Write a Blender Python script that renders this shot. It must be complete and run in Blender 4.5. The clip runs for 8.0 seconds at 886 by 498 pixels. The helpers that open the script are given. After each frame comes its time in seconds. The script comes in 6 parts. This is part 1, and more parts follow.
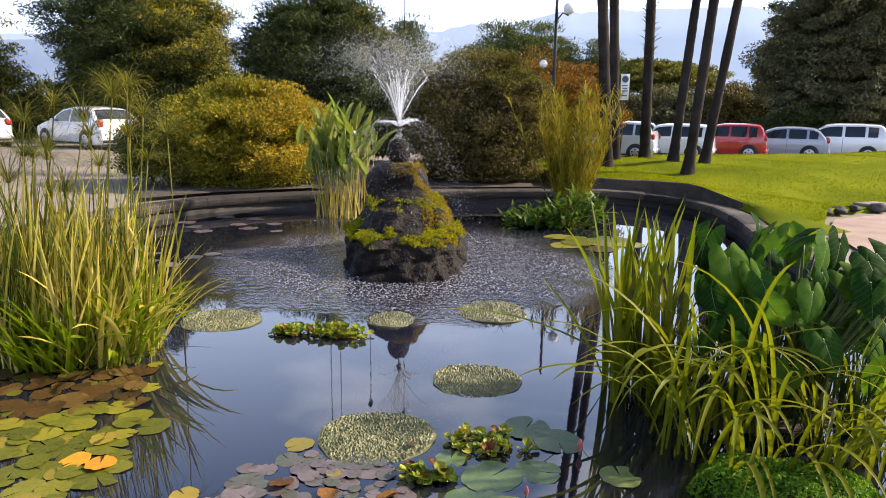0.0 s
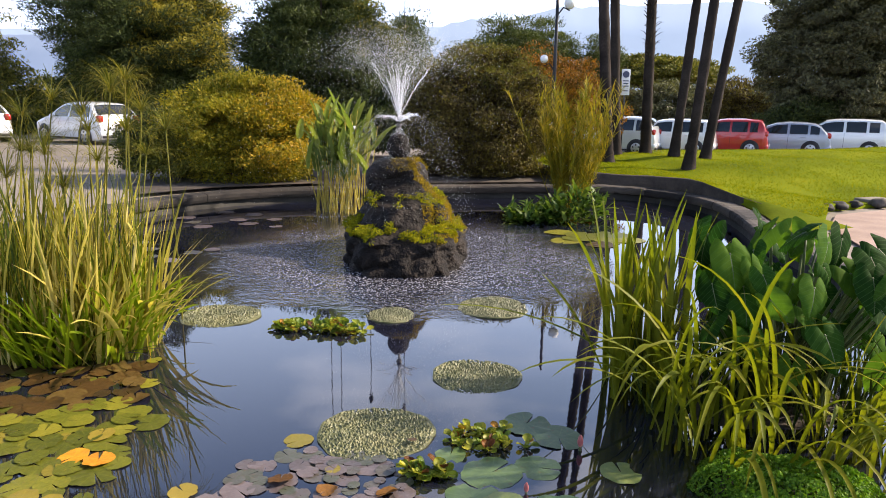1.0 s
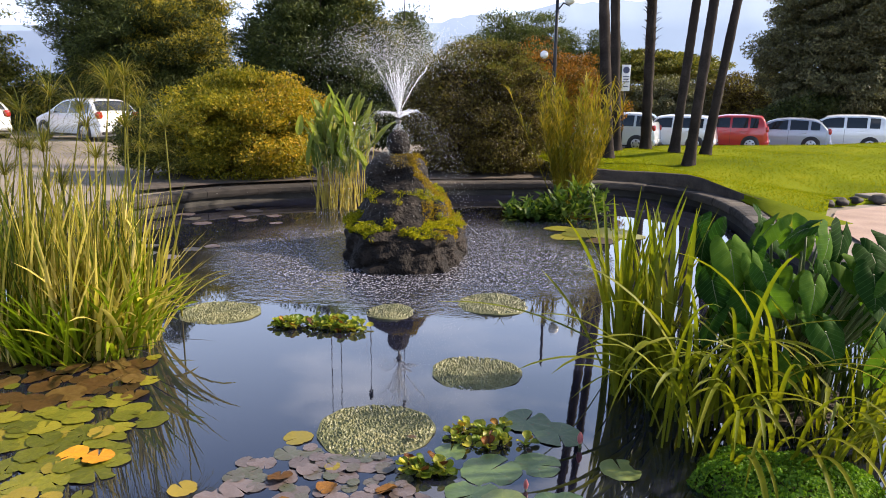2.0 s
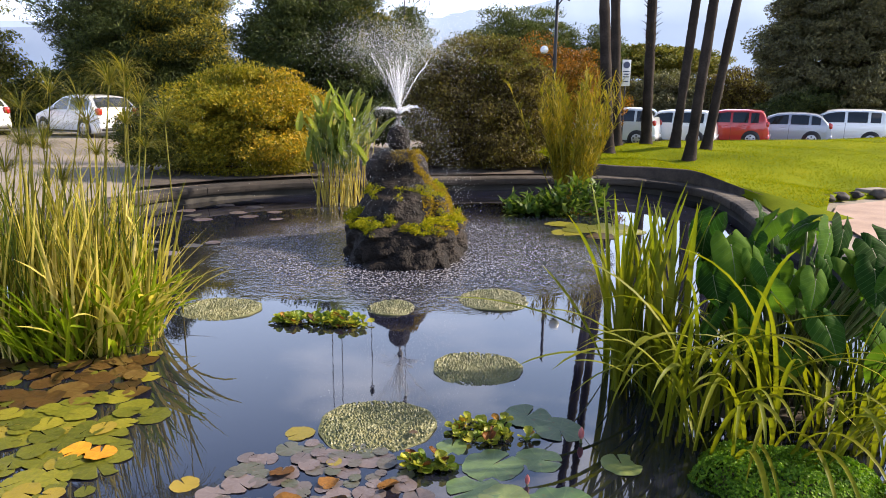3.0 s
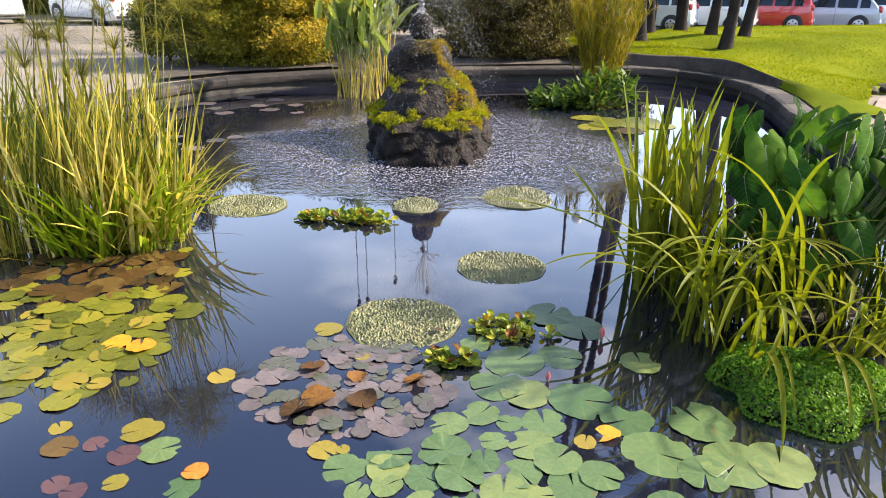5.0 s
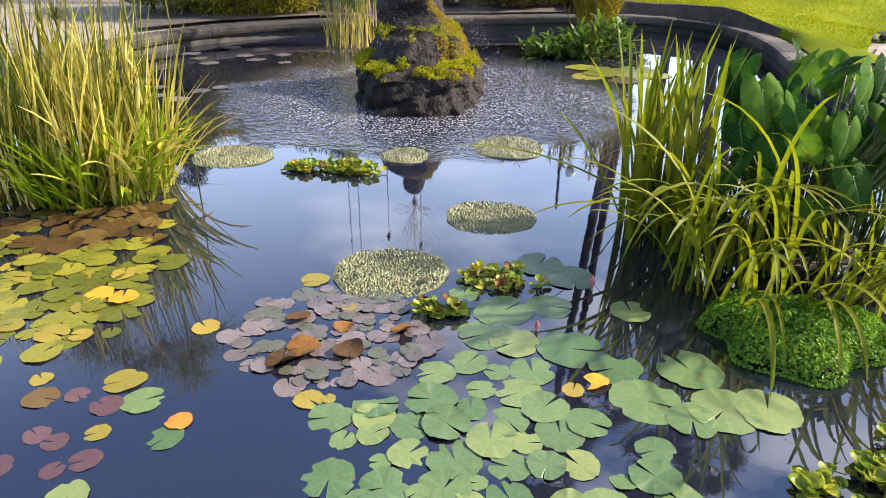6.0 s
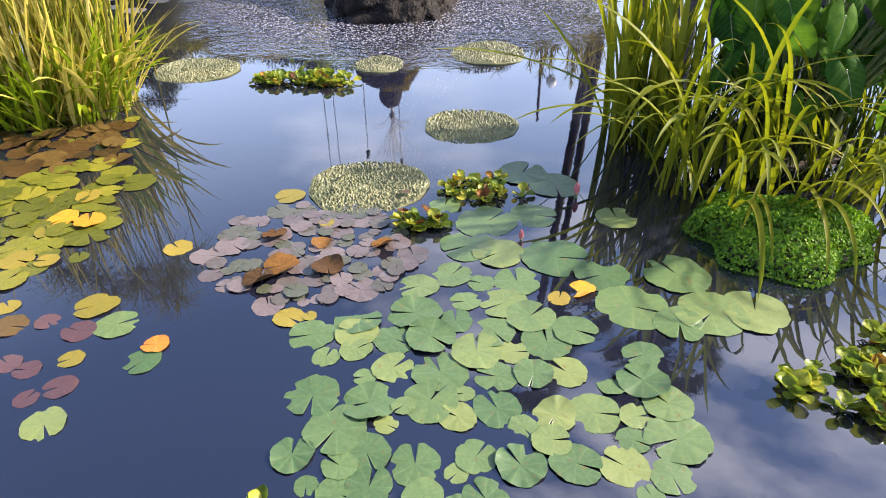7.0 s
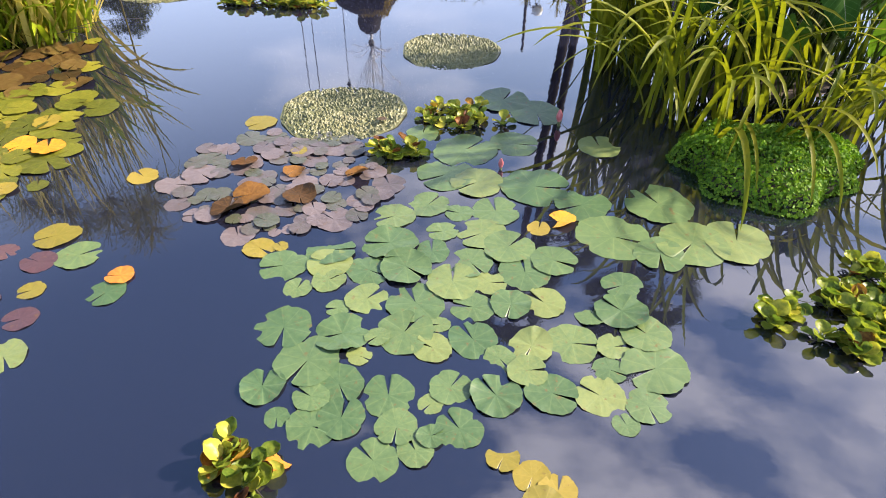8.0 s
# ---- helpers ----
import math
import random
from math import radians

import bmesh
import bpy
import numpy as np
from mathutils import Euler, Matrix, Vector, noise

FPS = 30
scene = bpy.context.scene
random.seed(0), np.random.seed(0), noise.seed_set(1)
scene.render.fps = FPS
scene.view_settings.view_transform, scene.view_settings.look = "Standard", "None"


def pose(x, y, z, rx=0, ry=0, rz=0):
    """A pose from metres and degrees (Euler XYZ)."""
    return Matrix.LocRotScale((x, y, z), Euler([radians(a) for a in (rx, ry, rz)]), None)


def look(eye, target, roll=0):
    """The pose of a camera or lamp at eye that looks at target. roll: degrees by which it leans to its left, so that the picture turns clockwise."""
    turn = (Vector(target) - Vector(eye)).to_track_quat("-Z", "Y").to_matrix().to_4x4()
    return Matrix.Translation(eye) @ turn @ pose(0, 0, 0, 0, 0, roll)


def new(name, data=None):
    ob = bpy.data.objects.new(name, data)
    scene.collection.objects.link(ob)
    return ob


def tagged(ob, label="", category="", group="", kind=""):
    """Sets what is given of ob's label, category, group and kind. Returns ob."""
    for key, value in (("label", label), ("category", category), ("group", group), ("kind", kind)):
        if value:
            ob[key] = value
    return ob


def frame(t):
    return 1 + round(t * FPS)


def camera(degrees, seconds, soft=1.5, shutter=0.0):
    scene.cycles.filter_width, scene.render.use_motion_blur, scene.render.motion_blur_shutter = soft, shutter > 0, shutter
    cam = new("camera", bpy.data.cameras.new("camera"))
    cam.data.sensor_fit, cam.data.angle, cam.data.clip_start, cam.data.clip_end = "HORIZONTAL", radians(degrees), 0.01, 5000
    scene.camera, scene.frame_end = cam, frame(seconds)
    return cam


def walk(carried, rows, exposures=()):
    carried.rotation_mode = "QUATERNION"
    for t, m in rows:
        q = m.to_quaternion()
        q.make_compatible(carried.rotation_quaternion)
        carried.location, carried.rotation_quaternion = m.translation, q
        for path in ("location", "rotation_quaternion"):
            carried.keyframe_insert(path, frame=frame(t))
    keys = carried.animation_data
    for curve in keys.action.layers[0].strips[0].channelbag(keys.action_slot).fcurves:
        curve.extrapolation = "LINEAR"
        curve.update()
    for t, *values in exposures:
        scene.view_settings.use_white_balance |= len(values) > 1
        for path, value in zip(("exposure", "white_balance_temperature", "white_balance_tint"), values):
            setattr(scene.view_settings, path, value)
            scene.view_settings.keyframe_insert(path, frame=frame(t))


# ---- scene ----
cam = camera(67.6, 8.0, 0.95)
PATH = [
    (0, (0.008, -0.011, 1.96), (0.007, 1.949, 1.56), 0.8),
    (0.5, (0.008, 0.002, 1.96), (0.006, 1.96, 1.552), 0.7),
    (1, (0.012, 0.012, 1.954), (0.01, 1.969, 1.541), 0.8),
    (1.5, (0.016, 0.022, 1.956), (0.014, 1.977, 1.535), 0.8),
    (3, (0.012, 0.02, 1.958), (0.009, 1.971, 1.521), 0.6),
    (3.5, (0.032, -0.019, 2.025), (0.017, 1.921, 1.541), 0.3),
    (4, (0.018, 0.031, 2.039), (-0.049, 1.94, 1.444), -0.1),
    (4.5, (0.015, 0.039, 2.015), (-0.058, 1.921, 1.344), 0.1),
    (4.7, (-0.014, 0.039, 2.02), (-0.078, 1.91, 1.318), 0.3),
    (5.8, (0.035, 0.099, 1.939), (-0.034, 1.907, 1.088), 0.3),
    (6, (0.03, 0.106, 1.937), (-0.015, 1.906, 1.067), 0.3),
    (6.5, (0.029, 0.157, 1.908), (0.043, 1.922, 0.968), 0.1),
    (7, (0.036, 0.201, 1.848), (0.045, 1.88, 0.76), -0.7),
    (7.5, (0.053, 0.231, 1.803), (0.063, 1.848, 0.627), -0.7),
    (8, (0.068, 0.263, 1.769), (0.124, 1.827, 0.524), 0.4),
]
walk(cam, [(t, look(eye, target, roll)) for t, eye, target, roll in PATH], [(0.0, 1.12, 6550, 16), (3.0, 1.24, 6600, 16), (4.5, 1.64, 6500, 13), (6.5, 1.66, 6200, 16), (8.0, 1.7, 6400, 18)])

# ---- world and sun ----
SUN_EL, SUN_AZ = radians(34), radians(80)
world = bpy.data.worlds.new("sky")
scene.world = world
world.use_nodes = True
wn, wl = world.node_tree.nodes, world.node_tree.links
sky = wn.new("ShaderNodeTexSky")
sky.sky_type, sky.sun_disc = "NISHITA", False
sky.sun_elevation, sky.sun_rotation = SUN_EL, SUN_AZ
sky.air_density, sky.dust_density, sky.ozone_density = 0.85, 0.5, 3.5
# soft broken cloud over the blue
coord = wn.new("ShaderNodeTexCoord")
stretch = wn.new("ShaderNodeMapping")
stretch.inputs["Scale"].default_value = (1.6, 2.2, 5.0)
cloud = wn.new("ShaderNodeTexNoise")
cloud.inputs["Scale"].default_value, cloud.inputs["Detail"].default_value = 2.1, 7
cramp = wn.new("ShaderNodeValToRGB")
cramp.color_ramp.elements[0].position, cramp.color_ramp.elements[1].position = 0.53, 0.68
cramp.color_ramp.elements[1].color = (0.62, 0.62, 0.62, 1)
cmix = wn.new("ShaderNodeMix")
cmix.data_type = "RGBA"
cmix.inputs["B"].default_value = (9.0, 9.0, 9.4, 1)
wl.new(coord.outputs["Generated"], stretch.inputs["Vector"])
wl.new(stretch.outputs["Vector"], cloud.inputs["Vector"])
# the cloud thickens towards the sunny side
side = wn.new("ShaderNodeSeparateXYZ")
lean = wn.new("ShaderNodeMath")
lean.operation = "MULTIPLY_ADD"
lean.inputs[1].default_value = 0.32
wl.new(coord.outputs["Generated"], side.inputs[0])
wl.new(side.outputs["X"], lean.inputs[0])
wl.new(cloud.outputs["Fac"], lean.inputs[2])
wl.new(lean.outputs[0], cramp.inputs["Fac"])
wl.new(cramp.outputs["Color"], cmix.inputs["Factor"])
wl.new(sky.outputs["Color"], cmix.inputs["A"])
# pale haze that thickens towards the horizon
sep = wn.new("ShaderNodeSeparateXYZ")
wl.new(coord.outputs["Generated"], sep.inputs[0])
haze = wn.new("ShaderNodeMapRange")
haze.inputs["From Min"].default_value, haze.inputs["From Max"].default_value = 0.14, 0.61
haze.inputs["To Min"].default_value, haze.inputs["To Max"].default_value = 0.95, 0.0
haze.interpolation_type = "SMOOTHSTEP"
wl.new(sep.outputs["Z"], haze.inputs["Value"])
hmix = wn.new("ShaderNodeMix")
hmix.data_type = "RGBA"
hmix.inputs["B"].default_value = (7.0, 8.7, 11.6, 1)
wl.new(haze.outputs[0], hmix.inputs["Factor"])
wl.new(cmix.outputs["Result"], hmix.inputs["A"])
wl.new(hmix.outputs["Result"], wn["Background"].inputs["Color"])
wn["Background"].inputs["Strength"].default_value = 0.1
sun = new("sun", bpy.data.lights.new("sun", "SUN"))
sun.data.energy, sun.data.angle, sun.data.color = 5.0, radians(2.5), (1.0, 0.87, 0.68)
to_sun = Vector((math.sin(SUN_AZ) * math.cos(SUN_EL), math.cos(SUN_AZ) * math.cos(SUN_EL), math.sin(SUN_EL)))
sun.matrix_world = look(to_sun * 60, (0, 0, 0))

# ---- mesh helpers ----
rng = np.random.default_rng(7)


def make(name, verts, faces, mat, smooth=False):
    me = bpy.data.meshes.new(name)
    me.from_pydata(np.asarray(verts, float).tolist(), [], faces if isinstance(faces, list) else np.asarray(faces).tolist())
    if mat:
        me.materials.append(mat)
    if smooth:
        me.shade_smooth()
    me.update()
    return me


def from_bm(name, bm, mat, smooth=False):
    me = bpy.data.meshes.new(name)
    bm.to_mesh(me)
    bm.free()
    if mat:
        me.materials.append(mat)
    if smooth:
        me.shade_smooth()
    return me


def part(name, me, parent, label="", m=None):
    ob = new(name, me)
    ob.parent = parent
    if m is not None:
        ob.matrix_basis = m
    return tagged(ob, label)


def thing(name, x, y, z, label, category, group="", kind="", me=None):
    ob = new(name, me)
    ob.location = (x, y, z)
    return tagged(ob, label, category, group, kind)


class Heap:
    """Collects vertices and faces of many small pieces for one mesh."""

    def __init__(self):
        self.v, self.f, self.n = [], [], 0

    def add(self, v, f):
        v = np.asarray(v, float)
        self.v.append(v)
        self.f += [[i + self.n for i in q] for q in f]
        self.n += len(v)

    def mesh(self, name, mat, smooth=False):
        return make(name, np.concatenate(self.v), self.f, mat, smooth)


def unit(a):
    return a / np.maximum(np.linalg.norm(a, axis=-1, keepdims=True), 1e-9)


def leaf_sheet(points, axis, normal, length, width):
    """Pointed four-cornered leaves, folded a little, as (verts, faces). All arrays have a row a leaf."""
    n = len(points)
    side = unit(np.cross(axis, normal))
    length, width = length[:, None], width[:, None]
    v = np.empty((n, 4, 3))
    v[:, 0] = points - axis * length * 0.5
    v[:, 1] = points + side * width * 0.5 + normal * width * 0.12
    v[:, 2] = points + axis * length * 0.5
    v[:, 3] = points - side * width * 0.5 + normal * width * 0.12
    return v.reshape(-1, 3), np.arange(4 * n).reshape(n, 4)


def clumps(rg, count, radii, shell=0.75, lump=0.25, floor=-1.0):
    """Centres of leaf clumps through an uneven ellipsoid about the origin, most of them near its skin."""
    d = unit(rg.normal(size=(count * 2, 3)))
    d = d[d[:, 2] > floor][:count]
    wave = np.array([noise.noise(Vector(p) * 1.7 + Vector((radii[0] * 3, count * 0.01, 0))) for p in d])
    r = (shell + (1 - shell) * rg.random(len(d)) ** 0.6 - (rg.random(len(d)) < 0.25) * rg.random(len(d)) * 0.4) * (1 + lump * 1.6 * wave)
    return d * r[:, None] * np.array(radii), d


def foliage(rg, centres, outward, leaves, spread, length, width, flat=0.6, up=0.5, droop=0.0):
    """Leaves strewn round clump centres."""
    k = len(centres)
    off = rg.normal(size=(k * leaves, 3))
    off *= np.minimum(1, 1.7 / np.maximum(np.linalg.norm(off, axis=1, keepdims=True), 1e-6))
    size = np.repeat(rg.uniform(0.6, 1.35, k), leaves)[:, None]
    p = np.repeat(centres, leaves, 0) + off * size * spread * np.array([1, 1, flat])
    o = np.repeat(outward, leaves, 0)
    axis = unit(o * 0.8 + rg.normal(size=p.shape) * 0.7 + np.array([0, 0, -droop]))
    normal = unit(o * 0.4 + np.array([0, 0, up]) + rg.normal(size=p.shape) * 0.5)
    size = rg.uniform(0.65, 1.25, len(p))
    return leaf_sheet(p, axis, normal, length * size, width * size)


def tube(heap, pts, radii, sides=7):
    pts = np.asarray(pts, float)
    t = unit(np.gradient(pts, axis=0))
    ref = np.array([0.31, 0.95, 0.02])
    a = unit(np.cross(t, ref))
    b = np.cross(t, a)
    ang = np.linspace(0, 2 * np.pi, sides, endpoint=False)
    ring = np.cos(ang)[None, :, None] * a[:, None] + np.sin(ang)[None, :, None] * b[:, None]
    v = (pts[:, None] + ring * np.asarray(radii)[:, None, None]).reshape(-1, 3)
    f = [[i * sides + j, i * sides + (j + 1) % sides, (i + 1) * sides + (j + 1) % sides, (i + 1) * sides + j] for i in range(len(pts) - 1) for j in range(sides)]
    f.append([(len(pts) - 1) * sides + j for j in range(sides)])
    heap.add(v, f)


def blade(heap, base, azimuth, length, start, bend, width, steps=8, fold=0.25, twist=0.0, late=1.6):
    """A grass blade that leaves its base at `start` radians from upright and bends by `bend` more towards its tip."""
    s = np.linspace(0, 1, steps + 1)
    ang = start + bend * s**late
    d = np.stack([np.sin(ang) * math.cos(azimuth), np.sin(ang) * math.sin(azimuth), np.cos(ang)], 1)
    p = np.asarray(base) + np.concatenate([[[0, 0, 0]], np.cumsum((d[:-1] + d[1:]) / 2, 0)]) * length / steps
    side0 = np.array([-math.sin(azimuth), math.cos(azimuth), 0])
    up = np.cross(d, side0)
    tw = twist * s
    side = side0 * np.cos(tw)[:, None] + up * np.sin(tw)[:, None]
    w = width * np.minimum(1, 0.55 + 2.2 * s) * np.sqrt(np.maximum(1 - s**2.2, 0.0006))
    v = np.empty((steps + 1, 3, 3))
    v[:, 0] = p - side * w[:, None] / 2
    v[:, 1] = p - up * (w * fold)[:, None]
    v[:, 2] = p + side * w[:, None] / 2
    f = []
    for i in range(steps):
        a = 3 * i
        f += [[a, a + 1, a + 4, a + 3], [a + 1, a + 2, a + 5, a + 4]]
    heap.add(v.reshape(-1, 3), f)


def box(heap, c, size, turn=None, taper=1.0):
    x, y, z = np.array(size) / 2
    v = np.array([(-x, -y, -z), (x, -y, -z), (x, y, -z), (-x, y, -z), (-x * taper, -y * taper, z), (x * taper, -y * taper, z), (x * taper, y * taper, z), (-x * taper, y * taper, z)])
    if turn is not None:
        v = v @ np.array(turn.to_3x3()).T
    heap.add(v + np.array(c), [[3, 2, 1, 0], [4, 5, 6, 7], [0, 1, 5, 4], [1, 2, 6, 5], [2, 3, 7, 6], [3, 0, 4, 7]])


def boxed(name, c, size, mat, bevel=0.0, seg=2):
    bm = bmesh.new()
    bmesh.ops.create_cube(bm, size=1, matrix=Matrix.Translation(c) @ Matrix.Diagonal((*size, 1)))
    if bevel:
        bmesh.ops.bevel(bm, geom=bm.edges[:], offset=bevel, segments=seg, affect="EDGES", profile=0.5)
    return from_bm(name, bm, mat, bevel > 0)


def rod(name, a, b, r0, r1, mat, sides=12):
    h = Heap()
    a, b = np.array(a, float), np.array(b, float)
    tube(h, [a, (a + b) / 2, b], [r0, (r0 + r1) / 2, r1], sides)
    return h.mesh(name, mat, True)


def ball(name, c, r, mat, seg=16):
    bm = bmesh.new()
    bmesh.ops.create_uvsphere(bm, u_segments=seg, v_segments=seg // 2, radius=1, matrix=Matrix.Translation(c) @ Matrix.Diagonal((*(r if isinstance(r, tuple) else (r, r, r)), 1)))
    return from_bm(name, bm, mat, True)


# ---- materials ----
def surface(name, colours, rough=0.8, scale=4.0, fine=40.0, bump=0.3, metal=0.0, random_by="", coords="Object", spec=0.5, depth=0.02):
    """A principled material whose colour wanders between the given ones at two scales; random_by: '', 'object' or 'island'."""
    m = bpy.data.materials.new(name)
    m.use_nodes = True
    n, l = m.node_tree.nodes, m.node_tree.links
    b = n["Principled BSDF"]
    b.inputs["Roughness"].default_value, b.inputs["Metallic"].default_value = rough, metal
    b.inputs["Specular IOR Level"].default_value = spec
    tc = n.new("ShaderNodeTexCoord")
    big, small = n.new("ShaderNodeTexNoise"), n.new("ShaderNodeTexNoise")
    for tex, sc, det in ((big, scale, 4), (small, fine, 3)):
        tex.inputs["Scale"].default_value, tex.inputs["Detail"].default_value = sc, det
        l.new(tc.outputs[coords], tex.inputs["Vector"])
    mix = n.new("ShaderNodeMath")
    mix.operation = "MULTIPLY_ADD"
    l.new(small.outputs["Fac"], mix.inputs[0])
    mix.inputs[1].default_value = 0.45
    add = n.new("ShaderNodeMath")
    add.operation = "MULTIPLY_ADD"
    l.new(big.outputs["Fac"], add.inputs[0])
    add.inputs[1].default_value, add.inputs[2].default_value = 1.5, -0.48
    l.new(add.outputs[0], mix.inputs[2])
    fac = mix.outputs[0]
    if random_by:
        src = n.new("ShaderNodeObjectInfo" if random_by == "object" else "ShaderNodeNewGeometry")
        r = n.new("ShaderNodeMath")
        r.operation = "MULTIPLY_ADD"
        l.new(src.outputs["Random" if random_by == "object" else "Random Per Island"], r.inputs[0])
        r.inputs[1].default_value = 0.75
        sub = n.new("ShaderNodeMath")
        sub.operation = "MULTIPLY_ADD"
        l.new(fac, sub.inputs[0])
        sub.inputs[1].default_value, sub.inputs[2].default_value = 0.45, -0.1
        l.new(sub.outputs[0], r.inputs[2])
        fac = r.outputs[0]
    ramp = n.new("ShaderNodeValToRGB")
    e = ramp.color_ramp.elements
    while len(e) < len(colours):
        e.new(0.5)
    for i, c in enumerate(colours):
        e[i].position, e[i].color = 0.12 + 0.76 * i / max(len(colours) - 1, 1), (*c, 1)
    l.new(fac, ramp.inputs["Fac"])
    l.new(ramp.outputs["Color"], b.inputs["Base Color"])
    if bump:
        bp = n.new("ShaderNodeBump")
        bp.inputs["Strength"].default_value, bp.inputs["Distance"].default_value = bump, depth
        l.new(mix.outputs[0], bp.inputs["Height"])
        l.new(bp.outputs["Normal"], b.inputs["Normal"])
    return m


def leafy(name, colours, through_light=0.35, rough=0.55, random_by="island", veins=False, scale=1.2, glow=1.25, spec=0.18):
    """A leaf: a principled face with light passing through."""
    colours = [(r * 1.18, g, c * 0.8) for r, g, c in colours]
    m = surface(name, colours, rough, scale, 30, 0.15, random_by=random_by, spec=spec, depth=0.004)
    n, l = m.node_tree.nodes, m.node_tree.links
    b, out = n["Principled BSDF"], n["Material Output"]
    ramp = [x for x in n if x.type == "VALTORGB"][0]
    if veins:
        tc = n.new("ShaderNodeTexCoord")
        sep = n.new("ShaderNodeSeparateXYZ")
        l.new(tc.outputs["Object"], sep.inputs[0])
        at = n.new("ShaderNodeMath")
        at.operation = "ARCTAN2"
        l.new(sep.outputs["Y"], at.inputs[0])
        l.new(sep.outputs["X"], at.inputs[1])
        sn = n.new("ShaderNodeMath")
        sn.operation = "MULTIPLY"
        l.new(at.outputs[0], sn.inputs[0])
        sn.inputs[1].default_value = 9.0
        cs = n.new("ShaderNodeMath")
        cs.operation = "COSINE"
        l.new(sn.outputs[0], cs.inputs[0])
        pw = n.new("ShaderNodeMapRange")
        pw.inputs["From Min"].default_value, pw.inputs["From Max"].default_value = 0.9, 1.0
        pw.inputs["To Max"].default_value = 0.12
        l.new(cs.outputs[0], pw.inputs["Value"])
        vm = n.new("ShaderNodeMix")
        vm.data_type = "RGBA"
        vm.inputs["B"].default_value = (*[min(1, c * 1.7 + 0.03) for c in colours[-1]], 1)
        l.new(pw.outputs[0], vm.inputs["Factor"])
        l.new(ramp.outputs["Color"], vm.inputs["A"])
        # brown blemishes
        sp = n.new("ShaderNodeTexNoise")
        sp.inputs["Scale"].default_value, sp.inputs["Detail"].default_value = 4.5, 5
        info = n.new("ShaderNodeObjectInfo")
        mv = n.new("ShaderNodeVectorMath")
        mv.operation = "MULTIPLY_ADD"
        l.new(info.outputs["Random"], mv.inputs[0])
        mv.inputs[1].default_value = (37, 53, 71)
        l.new(tc.outputs["Object"], mv.inputs[2])
        l.new(mv.outputs[0], sp.inputs["Vector"])
        cut = n.new("ShaderNodeMapRange")
        cut.inputs["From Min"].default_value, cut.inputs["From Max"].default_value = 0.63, 0.72
        cut.inputs["To Max"].default_value = 0.75
        l.new(sp.outputs["Fac"], cut.inputs["Value"])
        bm2 = n.new("ShaderNodeMix")
        bm2.data_type = "RGBA"
        bm2.inputs["B"].default_value = (0.13, 0.075, 0.025, 1)
        l.new(cut.outputs[0], bm2.inputs["Factor"])
        l.new(vm.outputs["Result"], bm2.inputs["A"])
        l.new(bm2.outputs["Result"], b.inputs["Base Color"])
    tr = n.new("ShaderNodeBsdfTranslucent")
    gain = n.new("ShaderNodeMix")
    gain.data_type, gain.blend_type = "RGBA", "MULTIPLY"
    gain.inputs["Factor"].default_value = 1
    gain.inputs["B"].default_value = (glow * 1.1, glow * 1.15, glow * 0.5, 1)
    l.new(ramp.outputs["Color"], gain.inputs["A"])
    l.new(gain.outputs["Result"], tr.inputs["Color"])
    mx = n.new("ShaderNodeMixShader")
    mx.inputs["Fac"].default_value = through_light
    l.new(b.outputs[0], mx.inputs[1])
    l.new(tr.outputs[0], mx.inputs[2])
    l.new(mx.outputs[0], out.inputs["Surface"])
    return m


def plain(name, colour, rough=0.4, metal=0.0, coat=0.0, glassy=False):
    m = bpy.data.materials.new(name)
    m.use_nodes = True
    b = m.node_tree.nodes["Principled BSDF"]
    b.inputs["Base Color"].default_value = (*colour, 1)
    b.inputs["Roughness"].default_value, b.inputs["Metallic"].default_value, b.inputs["Coat Weight"].default_value = rough, metal, coat
    if glassy:
        b.inputs["Transmission Weight"].default_value, b.inputs["IOR"].default_value = 1.0, 1.33
    return m


GRAVEL = surface("gravel", [(0.123, 0.1025, 0.082), (0.1968, 0.1681, 0.1353), (0.2542, 0.2214, 0.1804)], 0.95, 0.35, 18, 0.4, coords="Object")
LAWN = surface("lawn_turf", [(0.06, 0.085, 0.003), (0.12, 0.15, 0.005), (0.2, 0.21, 0.008)], 0.95, 0.5, 30, 0.6, depth=0.03, spec=0.03)
GRASS = leafy("grass_blade", [(0.06, 0.095, 0.003), (0.12, 0.16, 0.005), (0.19, 0.21, 0.008)], 0.5, 0.8, spec=0.03)
ROCK = surface("wet_rock", [(0.004, 0.0035, 0.003), (0.012, 0.0095, 0.008), (0.035, 0.027, 0.021)], 0.7, 5, 30, 1.0, depth=0.06, spec=0.15)
MOSS = leafy("moss", [(0.06, 0.09, 0.004), (0.17, 0.21, 0.008), (0.34, 0.34, 0.015)], 0.35, 0.9)
# moss with warm sunlight painted in as gold
MOSS_SUN_GOLD = leafy("painted_sun_moss", [(0.07, 0.06, 0.008), (0.19, 0.155, 0.014), (0.36, 0.29, 0.025)], 0.35, 0.9)
COPING = surface("coping_stone", [(0.011, 0.009, 0.007), (0.026, 0.02, 0.016), (0.07, 0.058, 0.046)], 0.85, 2.2, 35, 0.6, random_by="object")
BASIN = surface("basin_wall", [(0.008, 0.008, 0.006), (0.02, 0.018, 0.014), (0.04, 0.036, 0.03)], 0.8, 2, 25, 0.5)
SOIL = surface("soil", [(0.015, 0.011, 0.008), (0.05, 0.038, 0.028), (0.08, 0.06, 0.045)], 0.95, 3, 30, 0.8)
